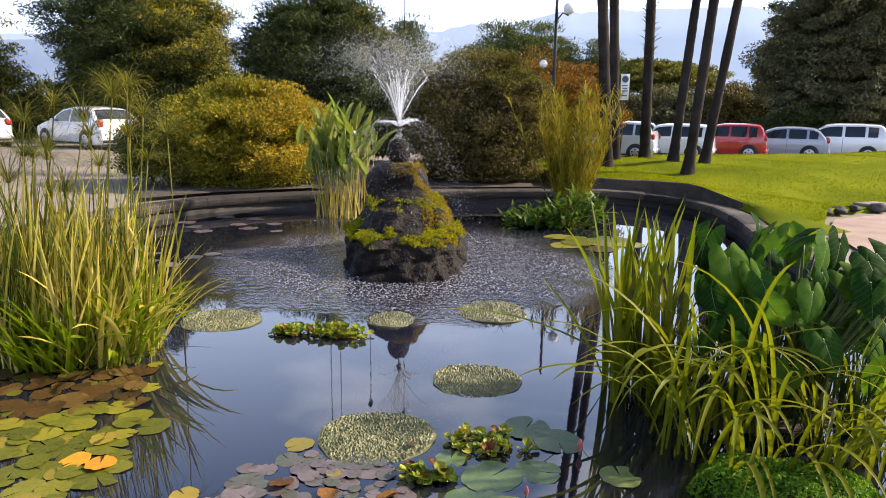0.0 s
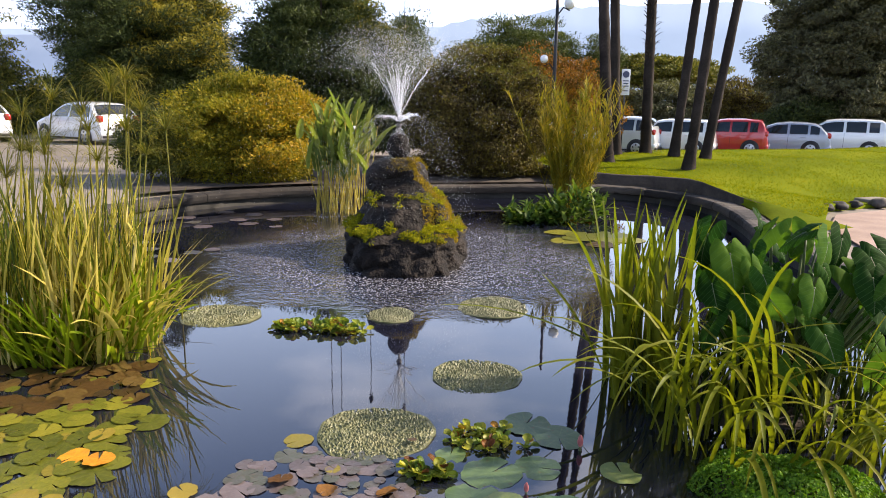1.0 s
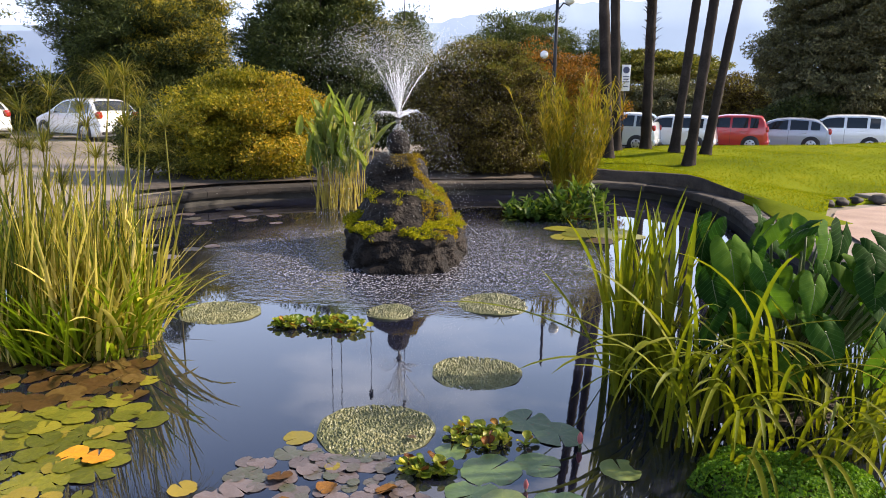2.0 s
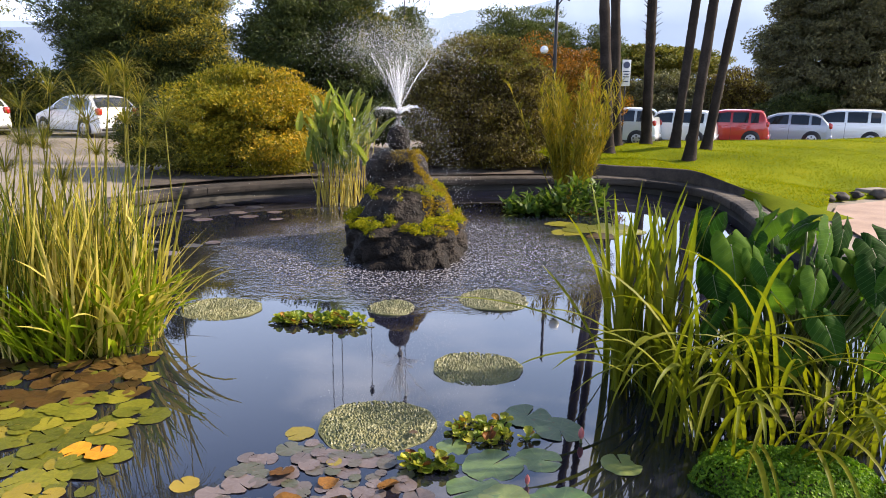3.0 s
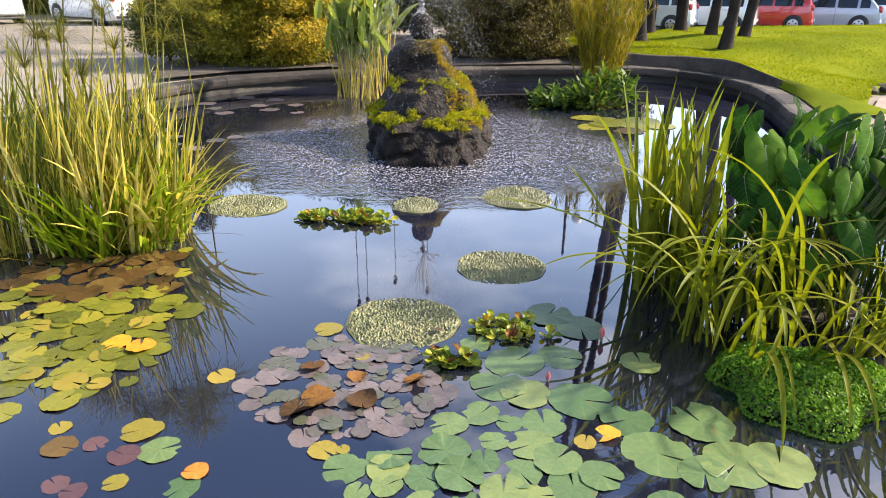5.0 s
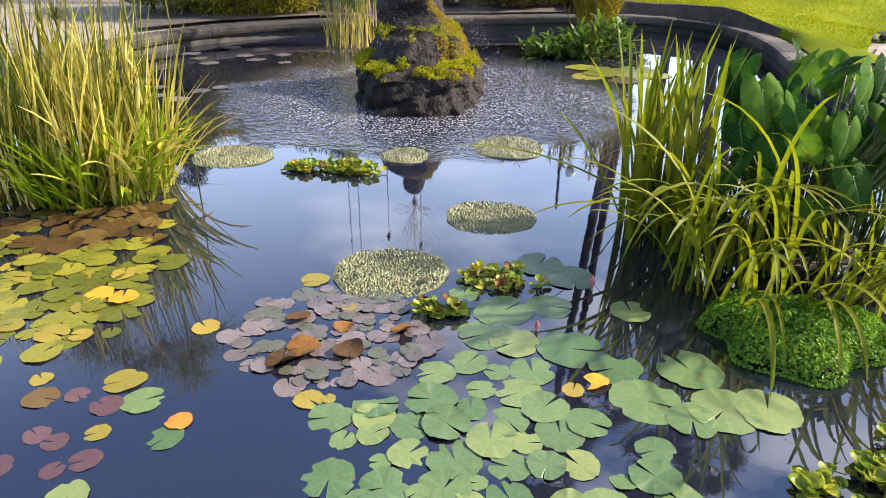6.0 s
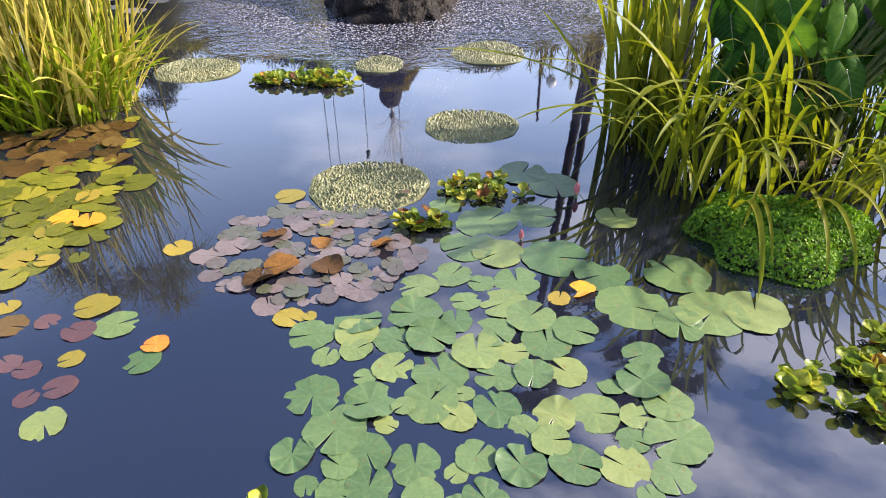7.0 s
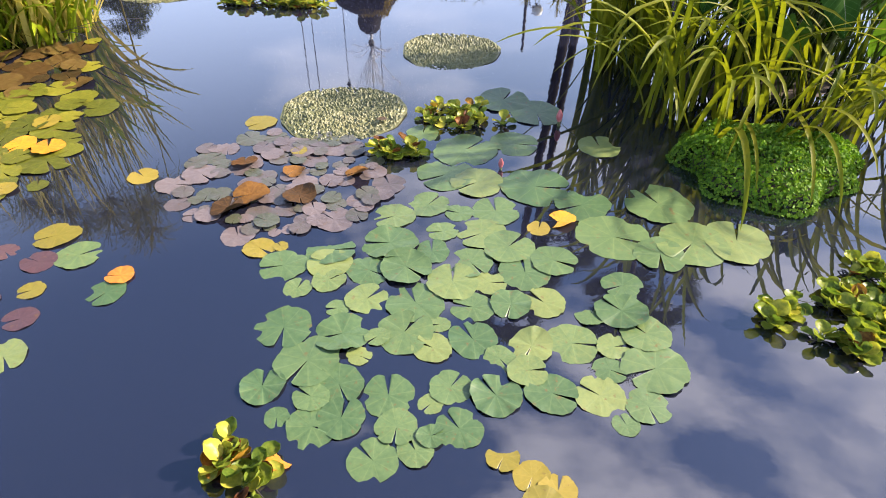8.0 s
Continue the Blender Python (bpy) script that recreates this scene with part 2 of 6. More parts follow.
BARK = surface("bark", [(0.02, 0.015, 0.012), (0.06, 0.045, 0.035), (0.1, 0.08, 0.065)], 0.9, 3, 30, 0.8, depth=0.04, spec=0.1)
PALM_BARK = surface("palm_bark", [(0.011, 0.009, 0.008), (0.028, 0.022, 0.019), (0.055, 0.045, 0.038)], 0.9, 1.5, 22, 0.9, depth=0.03, spec=0.1)
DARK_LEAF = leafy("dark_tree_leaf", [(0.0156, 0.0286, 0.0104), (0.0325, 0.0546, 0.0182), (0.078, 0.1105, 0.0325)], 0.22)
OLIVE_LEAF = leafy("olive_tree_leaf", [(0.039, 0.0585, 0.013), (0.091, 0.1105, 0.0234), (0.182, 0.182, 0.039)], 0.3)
# paler copy of the olive leaf, with sunlight painted into its colour
OLIVE_PAINTED_SUN = leafy("painted_sun_olive_leaf", [(0.09, 0.1, 0.018), (0.2, 0.2, 0.03), (0.34, 0.32, 0.055)], 0.35)
SHRUB_GREEN = leafy("shrub_leaf", [(0.0675, 0.0945, 0.0108), (0.162, 0.1755, 0.0162), (0.297, 0.27, 0.027)], 0.35)
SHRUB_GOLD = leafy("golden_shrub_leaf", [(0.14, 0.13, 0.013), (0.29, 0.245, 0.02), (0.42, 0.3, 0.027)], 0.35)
RED_LEAF = leafy("russet_leaf", [(0.05, 0.045, 0.012), (0.14, 0.08, 0.016), (0.27, 0.13, 0.02)], 0.35)
DOME_LEAF = leafy("dome_shrub_leaf", [(0.03, 0.026, 0.016), (0.07, 0.062, 0.024), (0.15, 0.15, 0.03)], 0.28)
PINE_LEAF = leafy("pine_needles", [(0.025, 0.045, 0.015), (0.05, 0.08, 0.025), (0.09, 0.12, 0.04)], 0.25)
REED_YELLOW = leafy("yellow_reed", [(0.15, 0.155, 0.028), (0.35, 0.345, 0.085), (0.58, 0.55, 0.26)], 0.4)
LUSH_LEAF = leafy("lush_reed", [(0.05, 0.11, 0.006), (0.13, 0.22, 0.01), (0.3, 0.36, 0.02)], 0.42)
REED_GREEN = leafy("green_reed", [(0.035, 0.065, 0.01), (0.09, 0.13, 0.014), (0.22, 0.24, 0.03)], 0.4)
SEDGE = leafy("papyrus_green", [(0.05, 0.07, 0.012), (0.12, 0.14, 0.026), (0.22, 0.21, 0.05)], 0.35)
IRIS_LEAF = leafy("iris_leaf", [(0.028, 0.058, 0.005), (0.1, 0.14, 0.009), (0.28, 0.265, 0.017)], 0.42)
TARO_LEAF = leafy("taro_leaf", [(0.009, 0.036, 0.008), (0.024, 0.08, 0.012), (0.065, 0.15, 0.018)], 0.38, 0.7, random_by="object", scale=3, spec=0.05)


def rib_leaf(m):
    """Pale side ribs that sweep from the middle of the leaf towards its tip."""
    n, l = m.node_tree.nodes, m.node_tree.links
    tc, sep = n.new("ShaderNodeTexCoord"), n.new("ShaderNodeSeparateXYZ")
    l.new(tc.outputs["Object"], sep.inputs[0])
    steps = []
    for op, b in (("ABSOLUTE", 0), ("MULTIPLY", 0.7)):
        q = n.new("ShaderNodeMath")
        q.operation = op
        l.new(steps[-1].outputs[0] if steps else sep.outputs["X"], q.inputs[0])
        q.inputs[1].default_value = b
        steps.append(q)
    gap = n.new("ShaderNodeMath")
    gap.operation = "SUBTRACT"
    l.new(sep.outputs["Y"], gap.inputs[0])
    l.new(steps[-1].outputs[0], gap.inputs[1])
    wave = n.new("ShaderNodeMath")
    wave.operation = "PINGPONG"
    wave.inputs[1].default_value = 0.075
    l.new(gap.outputs[0], wave.inputs[0])
    line = n.new("ShaderNodeMapRange")
    line.inputs["From Min"].default_value, line.inputs["From Max"].default_value = 0.0, 0.012
    line.inputs["To Min"].default_value, line.inputs["To Max"].default_value = 0.4, 0.0
    l.new(wave.outputs[0], line.inputs["Value"])
    ramp = [x for x in n if x.type == "VALTORGB"][0]
    tint = n.new("ShaderNodeMix")
    tint.data_type = "RGBA"
    tint.inputs["B"].default_value = (0.12, 0.24, 0.07, 1)
    l.new(line.outputs[0], tint.inputs["Factor"])
    l.new(ramp.outputs["Color"], tint.inputs["A"])
    l.new(tint.outputs["Result"], n["Principled BSDF"].inputs["Base Color"])


rib_leaf(TARO_LEAF)
TARO_STALK = surface("taro_stalk", [(0.04, 0.06, 0.02), (0.08, 0.11, 0.03), (0.12, 0.14, 0.05)], 0.5, 4, 30, 0.1)
MOUND_LEAF = leafy("groundcover_leaf", [(0.0342, 0.1026, 0.0109), (0.0819, 0.2051, 0.0163), (0.1504, 0.287, 0.0274)], 0.3)
MARSH_LEAF = leafy("marsh_leaf", [(0.025, 0.065, 0.012), (0.05, 0.105, 0.018), (0.1, 0.16, 0.03)], 0.35, 0.5)
# near-black green: the shade deep inside the iris is put into this colour
INNER_SHADE = leafy("painted_shade_stem", [(0.006, 0.016, 0.003), (0.018, 0.04, 0.006), (0.05, 0.08, 0.01)], 0.2, 0.6)
MAGNOLIA_LEAF = leafy("magnolia_leaf", [(0.045, 0.058, 0.042), (0.085, 0.1, 0.066), (0.15, 0.17, 0.1)], 0.25, 0.45)
CANNA_LEAF = leafy("canna_leaf", [(0.0765, 0.1275, 0.0298), (0.1275, 0.1955, 0.051), (0.204, 0.2635, 0.0765)], 0.4, 0.45)
BAMBOO_LEAF = leafy("bamboo_leaf", [(0.075, 0.095, 0.01), (0.165, 0.168, 0.018), (0.3, 0.25, 0.026)], 0.4)
PAD_GREEN = leafy("green_pad", [(0.042, 0.1, 0.046), (0.08, 0.15, 0.066), (0.14, 0.2, 0.075)], 0.1, 0.4, "object", True, 5, 1.0, 0.6)
PAD_LIME = leafy("lime_pad", [(0.055, 0.075, 0.009), (0.115, 0.14, 0.014), (0.2, 0.21, 0.024)], 0.15, 0.4, "object", True, 5, 1.0, 0.6)
PAD_BROWN = leafy("brown_pad", [(0.055, 0.075, 0.055), (0.08, 0.075, 0.092), (0.125, 0.118, 0.14)], 0.08, 0.33, "object", True, 5, 1.0, 0.6)
PAD_RUST = leafy("rusty_pad", [(0.03, 0.022, 0.01), (0.065, 0.04, 0.014), (0.11, 0.085, 0.028)], 0.15, 0.4, "object", True, 5, 1.0, 0.45)
PAD_CURL = leafy("curled_pad", [(0.035, 0.025, 0.014), (0.09, 0.05, 0.018), (0.22, 0.12, 0.03)], 0.25, 0.6, "object", True, 5, 1.0, 0.25)
PAD_PURPLE = leafy("purple_pad", [(0.039, 0.0228, 0.0325), (0.065, 0.0358, 0.0488), (0.0845, 0.0585, 0.065)], 0.05, 0.45, "object", True, 5, 1.0, 0.6)
PAD_GOLD = leafy("yellow_pad", [(0.1459, 0.1459, 0.0199), (0.1923, 0.179, 0.0232), (0.2387, 0.2055, 0.0332)], 0.15, 0.45, "object", True, 5, 1.0, 0.6)
PAD_ORANGE = leafy("orange_pad", [(0.4, 0.16, 0.024), (0.48, 0.256, 0.016), (0.52, 0.32, 0.024)], 0.15, 0.45, "object", True, 5, 1.0, 0.6)
BLISTER = surface("blistered_pad", [(0.05, 0.06, 0.022), (0.1, 0.105, 0.038), (0.19, 0.18, 0.08)], 0.5, 3, 26, 0.5, depth=0.01)
HYACINTH = leafy("hyacinth_leaf", [(0.06, 0.12, 0.02), (0.16, 0.23, 0.035), (0.34, 0.36, 0.06)], 0.3, 0.35, "object", False, 8)
HYACINTH_OLD = leafy("old_hyacinth_leaf", [(0.05, 0.02, 0.01), (0.13, 0.055, 0.016), (0.28, 0.19, 0.03)], 0.25, 0.5, "object", False, 8)
ROOT = surface("dark_root", [(0.008, 0.007, 0.006), (0.02, 0.016, 0.012), (0.04, 0.03, 0.02)], 0.7, 8, 40, 0.3)
BUD = surface("lily_bud", [(0.2, 0.06, 0.05), (0.4, 0.1, 0.1), (0.5, 0.3, 0.22)], 0.5, 20, 60, 0.1)
SPRAY = plain("water_drop", (0.9, 0.93, 0.97), 0.08)
spray_n, spray_l = SPRAY.node_tree.nodes, SPRAY.node_tree.links
spray_t, spray_m = spray_n.new("ShaderNodeBsdfTranslucent"), spray_n.new("ShaderNodeMixShader")
spray_t.inputs["Color"].default_value = (1, 1, 1, 1)
spray_m.inputs["Fac"].default_value = 0.55
spray_l.new(spray_n["Principled BSDF"].outputs[0], spray_m.inputs[1])
spray_l.new(spray_t.outputs[0], spray_m.inputs[2])
spray_l.new(spray_m.outputs[0], spray_n["Material Output"].inputs["Surface"])
METAL = plain("dark_metal", (0.03, 0.03, 0.032), 0.4, 0.8)
BRASS = surface("nozzle_metal", [(0.12, 0.11, 0.09), (0.25, 0.23, 0.2), (0.4, 0.38, 0.34)], 0.35, 8, 40, 0.2, 0.9)
GLOBE = plain("opal_globe", (0.85, 0.85, 0.82), 0.25)
TYRE = surface("tyre", [(0.012, 0.012, 0.012), (0.02, 0.02, 0.02), (0.03, 0.03, 0.03)], 0.85, 6, 40, 0.2)
RIM = surface("wheel_rim", [(0.3, 0.3, 0.31), (0.42, 0.42, 0.43), (0.5, 0.5, 0.5)], 0.35, 6, 40, 0.05, 0.8)
GLASS = plain("car_glass", (0.015, 0.018, 0.02), 0.04, 0.0, 0.5)
TRIM = plain("black_trim", (0.015, 0.015, 0.016), 0.5)
LAMP_RED = plain("tail_lamp", (0.35, 0.015, 0.012), 0.15, 0, 0.6)
LAMP_WHITE = plain("head_lamp", (0.75, 0.77, 0.8), 0.1, 0, 0.6)
PLATE = plain("plate", (0.6, 0.6, 0.58), 0.4)
SIGN_WHITE = surface("sign_white", [(0.6, 0.6, 0.6), (0.72, 0.72, 0.72), (0.78, 0.78, 0.78)], 0.4, 3, 20, 0.03)
SIGN_INK = plain("sign_ink", (0.05, 0.06, 0.12), 0.5)
PATHWAY = surface("pink_path", [(0.2, 0.135, 0.105), (0.27, 0.19, 0.15), (0.33, 0.24, 0.19)], 0.9, 1.5, 30, 0.3)


def car_paint(name, c):
    m = plain(name, c, 0.28, 0.15, 1.0)
    m.node_tree.nodes["Principled BSDF"].inputs["Coat Roughness"].default_value = 0.04
    return m


def water_material():
    """Dark pond water: still at the margins, ruffled where the spray falls."""
    m = bpy.data.materials.new("pond_water")
    m.use_nodes = True
    n, l = m.node_tree.nodes, m.node_tree.links
    b = n["Principled BSDF"]
    b.inputs["Base Color"].default_value = (0.008, 0.009, 0.018, 1)
    b.inputs["Roughness"].default_value, b.inputs["IOR"].default_value = 0.012, 2.2
    geo = n.new("ShaderNodeNewGeometry")
    dist = n.new("ShaderNodeVectorMath")
    dist.operation = "DISTANCE"
    dist.inputs[1].default_value = (-0.5, 8.95, 0)
    l.new(geo.outputs["Position"], dist.inputs[0])
    edge = n.new("ShaderNodeTexNoise")
    edge.inputs["Scale"].default_value = 0.9
    l.new(geo.outputs["Position"], edge.inputs["Vector"])
    rag = n.new("ShaderNodeMath")
    rag.operation = "MULTIPLY_ADD"
    rag.inputs[1].default_value = 1.6
    l.new(edge.outputs["Fac"], rag.inputs[0])
    l.new(dist.outputs["Value"], rag.inputs[2])
    zone = n.new("ShaderNodeMapRange")
    zone.interpolation_type = "SMOOTHSTEP"
    zone.inputs["From Min"].default_value, zone.inputs["From Max"].default_value = 2.4, 3.8
    zone.inputs["To Min"].default_value, zone.inputs["To Max"].default_value = 1.0, 0.004
    l.new(rag.outputs[0], zone.inputs["Value"])
    fine, wide = n.new("ShaderNodeTexNoise"), n.new("ShaderNodeTexNoise")
    for tex, sc, det in ((fine, 26, 2), (wide, 9, 1)):
        tex.inputs["Scale"].default_value, tex.inputs["Detail"].default_value = sc, det
        l.new(geo.outputs["Position"], tex.inputs["Vector"])
    both = n.new("ShaderNodeMath")
    both.operation = "MULTIPLY_ADD"
    both.inputs[1].default_value = 1.6
    l.new(wide.outputs["Fac"], both.inputs[0])
    l.new(fine.outputs["Fac"], both.inputs[2])
    bp = n.new("ShaderNodeBump")
    bp.inputs["Distance"].default_value = 0.02
    l.new(zone.outputs[0], bp.inputs["Strength"])
    l.new(both.outputs[0], bp.inputs["Height"])
    l.new(bp.outputs["Normal"], b.inputs["Normal"])
    splash = n.new("ShaderNodeMapRange")
    splash.inputs["To Min"].default_value, splash.inputs["To Max"].default_value = 0.012, 0.06
    l.new(zone.outputs[0], splash.inputs["Value"])
    l.new(splash.outputs[0], b.inputs["Roughness"])
    # small splashes where drops strike; their pale violet also paints in sky glints
    drop = n.new("ShaderNodeTexVoronoi")
    drop.inputs["Scale"].default_value = 40
    l.new(geo.outputs["Position"], drop.inputs["Vector"])
    fleck = n.new("ShaderNodeMapRange")
    fleck.inputs["From Min"].default_value, fleck.inputs["From Max"].default_value = 0.5, 0.12
    l.new(drop.outputs["Distance"], fleck.inputs["Value"])
    spray_in = n.new("ShaderNodeMath")
    spray_in.operation = "MULTIPLY"
    l.new(fleck.outputs[0], spray_in.inputs[0])
    l.new(zone.outputs[0], spray_in.inputs[1])
    foam_glint = n.new("ShaderNodeMix")
    foam_glint.data_type = "RGBA"
    foam_glint.inputs["A"].default_value = (0.008, 0.009, 0.018, 1)
    foam_glint.inputs["B"].default_value = (0.5, 0.49, 0.53, 1)
    l.new(spray_in.outputs[0], foam_glint.inputs["Factor"])
    l.new(foam_glint.outputs["Result"], b.inputs["Base Color"])
    return m


WATER = water_material()


# ---- the pond, its rim and the ground ----
# plan of the basin's inner edge, anticlockwise from the front
PLAN = [(0, 0.9), (2.6, 1.0), (3.9, 2.2), (4.1, 4.5), (4.4, 7.2), (4.65, 9.6), (5.0, 11.25), (5.17, 12.7), (4.95, 13.8), (4.4, 14.6), (3.6, 15.0),
        (2.1, 14.98), (0, 14.62), (-2.6, 13.95), (-4.25, 13.0), (-5.2, 11.6), (-5.8, 9.5), (-5.9, 6.5), (-5.4, 3.6), (-4.2, 1.7), (-2.4, 1.0)]


def smooth_loop(points, steps):
    p = np.array(points, float)
    out = []
    for i in range(len(p)):
        a, b, c, d = p[i - 1], p[i], p[(i + 1) % len(p)], p[(i + 2) % len(p)]
        for s in np.linspace(0, 1, steps, endpoint=False):
            out.append(0.5 * (2 * b + (c - a) * s + (2 * a - 5 * b + 4 * c - d) * s**2 + (3 * b - a - 3 * c + d) * s**3))
    return np.array(out)


EDGE = smooth_loop(PLAN, 8)
TANGENT = unit(np.roll(EDGE, -1, 0) - np.roll(EDGE, 1, 0))
OUT = np.stack([TANGENT[:, 1], -TANGENT[:, 0]], 1)
RIM_W, RIM_TOP = 0.42, 0.3


def ground_height(x, y):
    """The gravel lies level with the rim and falls off a little far away; the car park behind the lawn lies slightly higher."""
    s = np.clip((y - 18) / 10, 0, 1)
    left = np.clip((-x - 4) / 8, 0, 1) * np.clip((y - 12) / 10, 0, 1)
    return 0.24 - 0.1 * s * s * (3 - 2 * s) + 0.4 * left


def ring_sheet(name, loops, mat, smooth=True):
    k = len(loops[0])
    v = np.concatenate(loops)
    f = [[i * k + j, i * k + (j + 1) % k, (i + 1) * k + (j + 1) % k, (i + 1) * k + j] for i in range(len(loops) - 1) for j in range(k)]
    return make(name, v, f, mat, smooth)


def with_z(xy, z):
    return np.c_[xy, np.broadcast_to(z, len(xy))]


def build_ground():
    loops = []
    centre = np.array([0.0, 8.0])
    for d in (0.3, 0.8, 1.6, 3, 5, 8, 12, 18, 26, 40, 70, 150, 400, 1200, 4000):
        xy = EDGE + OUT * d if d < 3 else centre + unit(EDGE - centre) * (np.linalg.norm(EDGE - centre, axis=1)[:, None] * max(0, 1 - d / 60) + d + (7 * min(1, d / 60)))
        loops.append(with_z(xy, ground_height(xy[:, 0], xy[:, 1]) if d < 100 else 0.2))
    loops = [np.asarray(q) for q in loops]
    ob = new("ground", ring_sheet("ground", loops, GRAVEL))
    tagged(ob, "pale sandy gravel ground round the pond and car park", "ground", kind="structure")


build_ground()

basin = new("basin_wall", ring_sheet("basin_wall", [with_z(EDGE + OUT * 0.05, -0.7), with_z(EDGE + OUT * 0.05, 0.2), with_z(EDGE + OUT * 0.36, 0.2), with_z(EDGE + OUT * 0.36, -0.7)], BASIN))
tagged(basin, "dark wet masonry wall of the pond basin", "basin wall", kind="structure")
bed = new("pond_bed", make("pond_bed", with_z(EDGE + OUT * 0.2, -0.7), [list(range(len(EDGE)))], SOIL))
tagged(bed, "dark muddy bed of the pond", "pond bed", kind="structure")
surface_edge = EDGE + OUT * 0.08
water = new("pond_water", make("pond_water", with_z(surface_edge, 0.0), [list(range(len(EDGE)))], WATER))
tagged(water, "still dark pond water mirroring sky, ruffled round the fountain", "water", kind="structure")

lake = new("lake_water", make("lake_water", [(-900, 115, 0.3), (900, 115, 0.3), (2500, 3000, 0.3), (-2500, 3000, 0.3)], [[0, 1, 2, 3]], plain("lake_water", (0.05, 0.07, 0.09), 0.25)))
tagged(lake, "pale lake surface beyond the trees", "lake", kind="structure")


def build_ridge(name, dist, x0, x1, heights, colour, seed):
    """A mountain ridge whose distance haze is painted in: blue base colour and faint emission."""
    xs = np.linspace(x0, x1, 160)
    h = np.interp(xs, np.linspace(x0, x1, len(heights)), heights)
    h = h * (1 + np.array([0.07 * noise.noise(Vector((x * 0.004, seed, 0))) + 0.03 * noise.noise(Vector((x * 0.02, seed, 4))) for x in xs]))
    rows = []
    for k, s in enumerate((0, 0.35, 0.7, 1.0, 0.6, 0)):
        rows.append(np.c_[xs, np.full(160, dist + k * 120.0), h * s])
    v = np.concatenate(rows)
    f = [[r * 160 + i, r * 160 + i + 1, (r + 1) * 160 + i + 1, (r + 1) * 160 + i] for r in range(5) for i in range(159)]
    m = surface(name + "_painted_haze", [tuple(c * 0.2 for c in colour), tuple(c * 0.22 for c in colour), tuple(c * 0.25 for c in colour)], 1.0, 0.002, 0.01, 0.0)
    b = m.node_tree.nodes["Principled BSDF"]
    # the emission stands in for bright hazy air in front of the ridge
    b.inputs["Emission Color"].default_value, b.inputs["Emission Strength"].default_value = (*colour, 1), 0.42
    tagged(new("backdrop_" + name, make(name, v, f, m, True)), "mountain ridge across the lake, painted hazy blue with a faint glow", "mountain", kind="structure")


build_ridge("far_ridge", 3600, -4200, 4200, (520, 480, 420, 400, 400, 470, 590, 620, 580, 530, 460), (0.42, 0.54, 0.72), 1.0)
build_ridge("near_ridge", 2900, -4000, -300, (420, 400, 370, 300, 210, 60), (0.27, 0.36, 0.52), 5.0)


# planting bed behind the far rim
bed_outline = [(-3.2, 14.5), (0, 15.2), (2.2, 15.6), (3.8, 15.7), (5.0, 15.0), (5.6, 17), (6, 24), (2, 25), (-2, 24), (-3, 18)]
tagged(new("planting_bed", make("planting_bed", [(x, y, 0.31) for x, y in bed_outline], [list(range(10))], SOIL)), "dark bare soil bed under the shrubs", "planting bed", kind="structure")


side_bed = [(-5.75, 12.3), (-4.68, 13.55), (-2.9, 14.55), (-2.6, 17.6), (-5.0, 17.9), (-6.7, 16.6), (-6.6, 14.0)]
tagged(new("planting_bed", make("planting_bed", [(x, y, 0.325) for x, y in side_bed], [list(range(7))], SOIL)), "dark leaf-strewn bed under the rounded shrub", "planting bed", kind="structure")


# ---- lawn ----
def lawn_height(x, y):
    s = np.clip((y - 13.5) / 5.5, 0, 1)
    e = np.clip((x - 5.2) / 1.2, 0, 1)
    back = np.clip((y - 22.0) / 4.5, 0, 1)
    lip = 0.15 * np.clip((6.0 - x) / 0.7, 0, 1) * np.clip((y - 12.6) / 1.2, 0, 1) * np.clip((19 - y) / 4, 0, 1)
    return 0.36 + lip + (0.27 + 0.028 * np.clip(x - 6, 0, 14)) * s * s * (3 - 2 * s) * (0.75 + 0.25 * e) - 0.42 * back**1.5 + 0.06 * np.sin(x * 0.9) * np.sin(y * 0.8 + 1) + 0.03 * np.sin(x * 2.1 + y)


def lawn_front(x):
    """How near the pond the lawn reaches."""
    return np.interp(x, [2.6, 3.6, 4.6, 5.25, 5.58, 5.64, 6.3, 6.9, 8, 12, 40], [15.85, 15.6, 15.1, 14.3, 12.9, 10.3, 10.8, 11.8, 12.4, 13.2, 14.0])


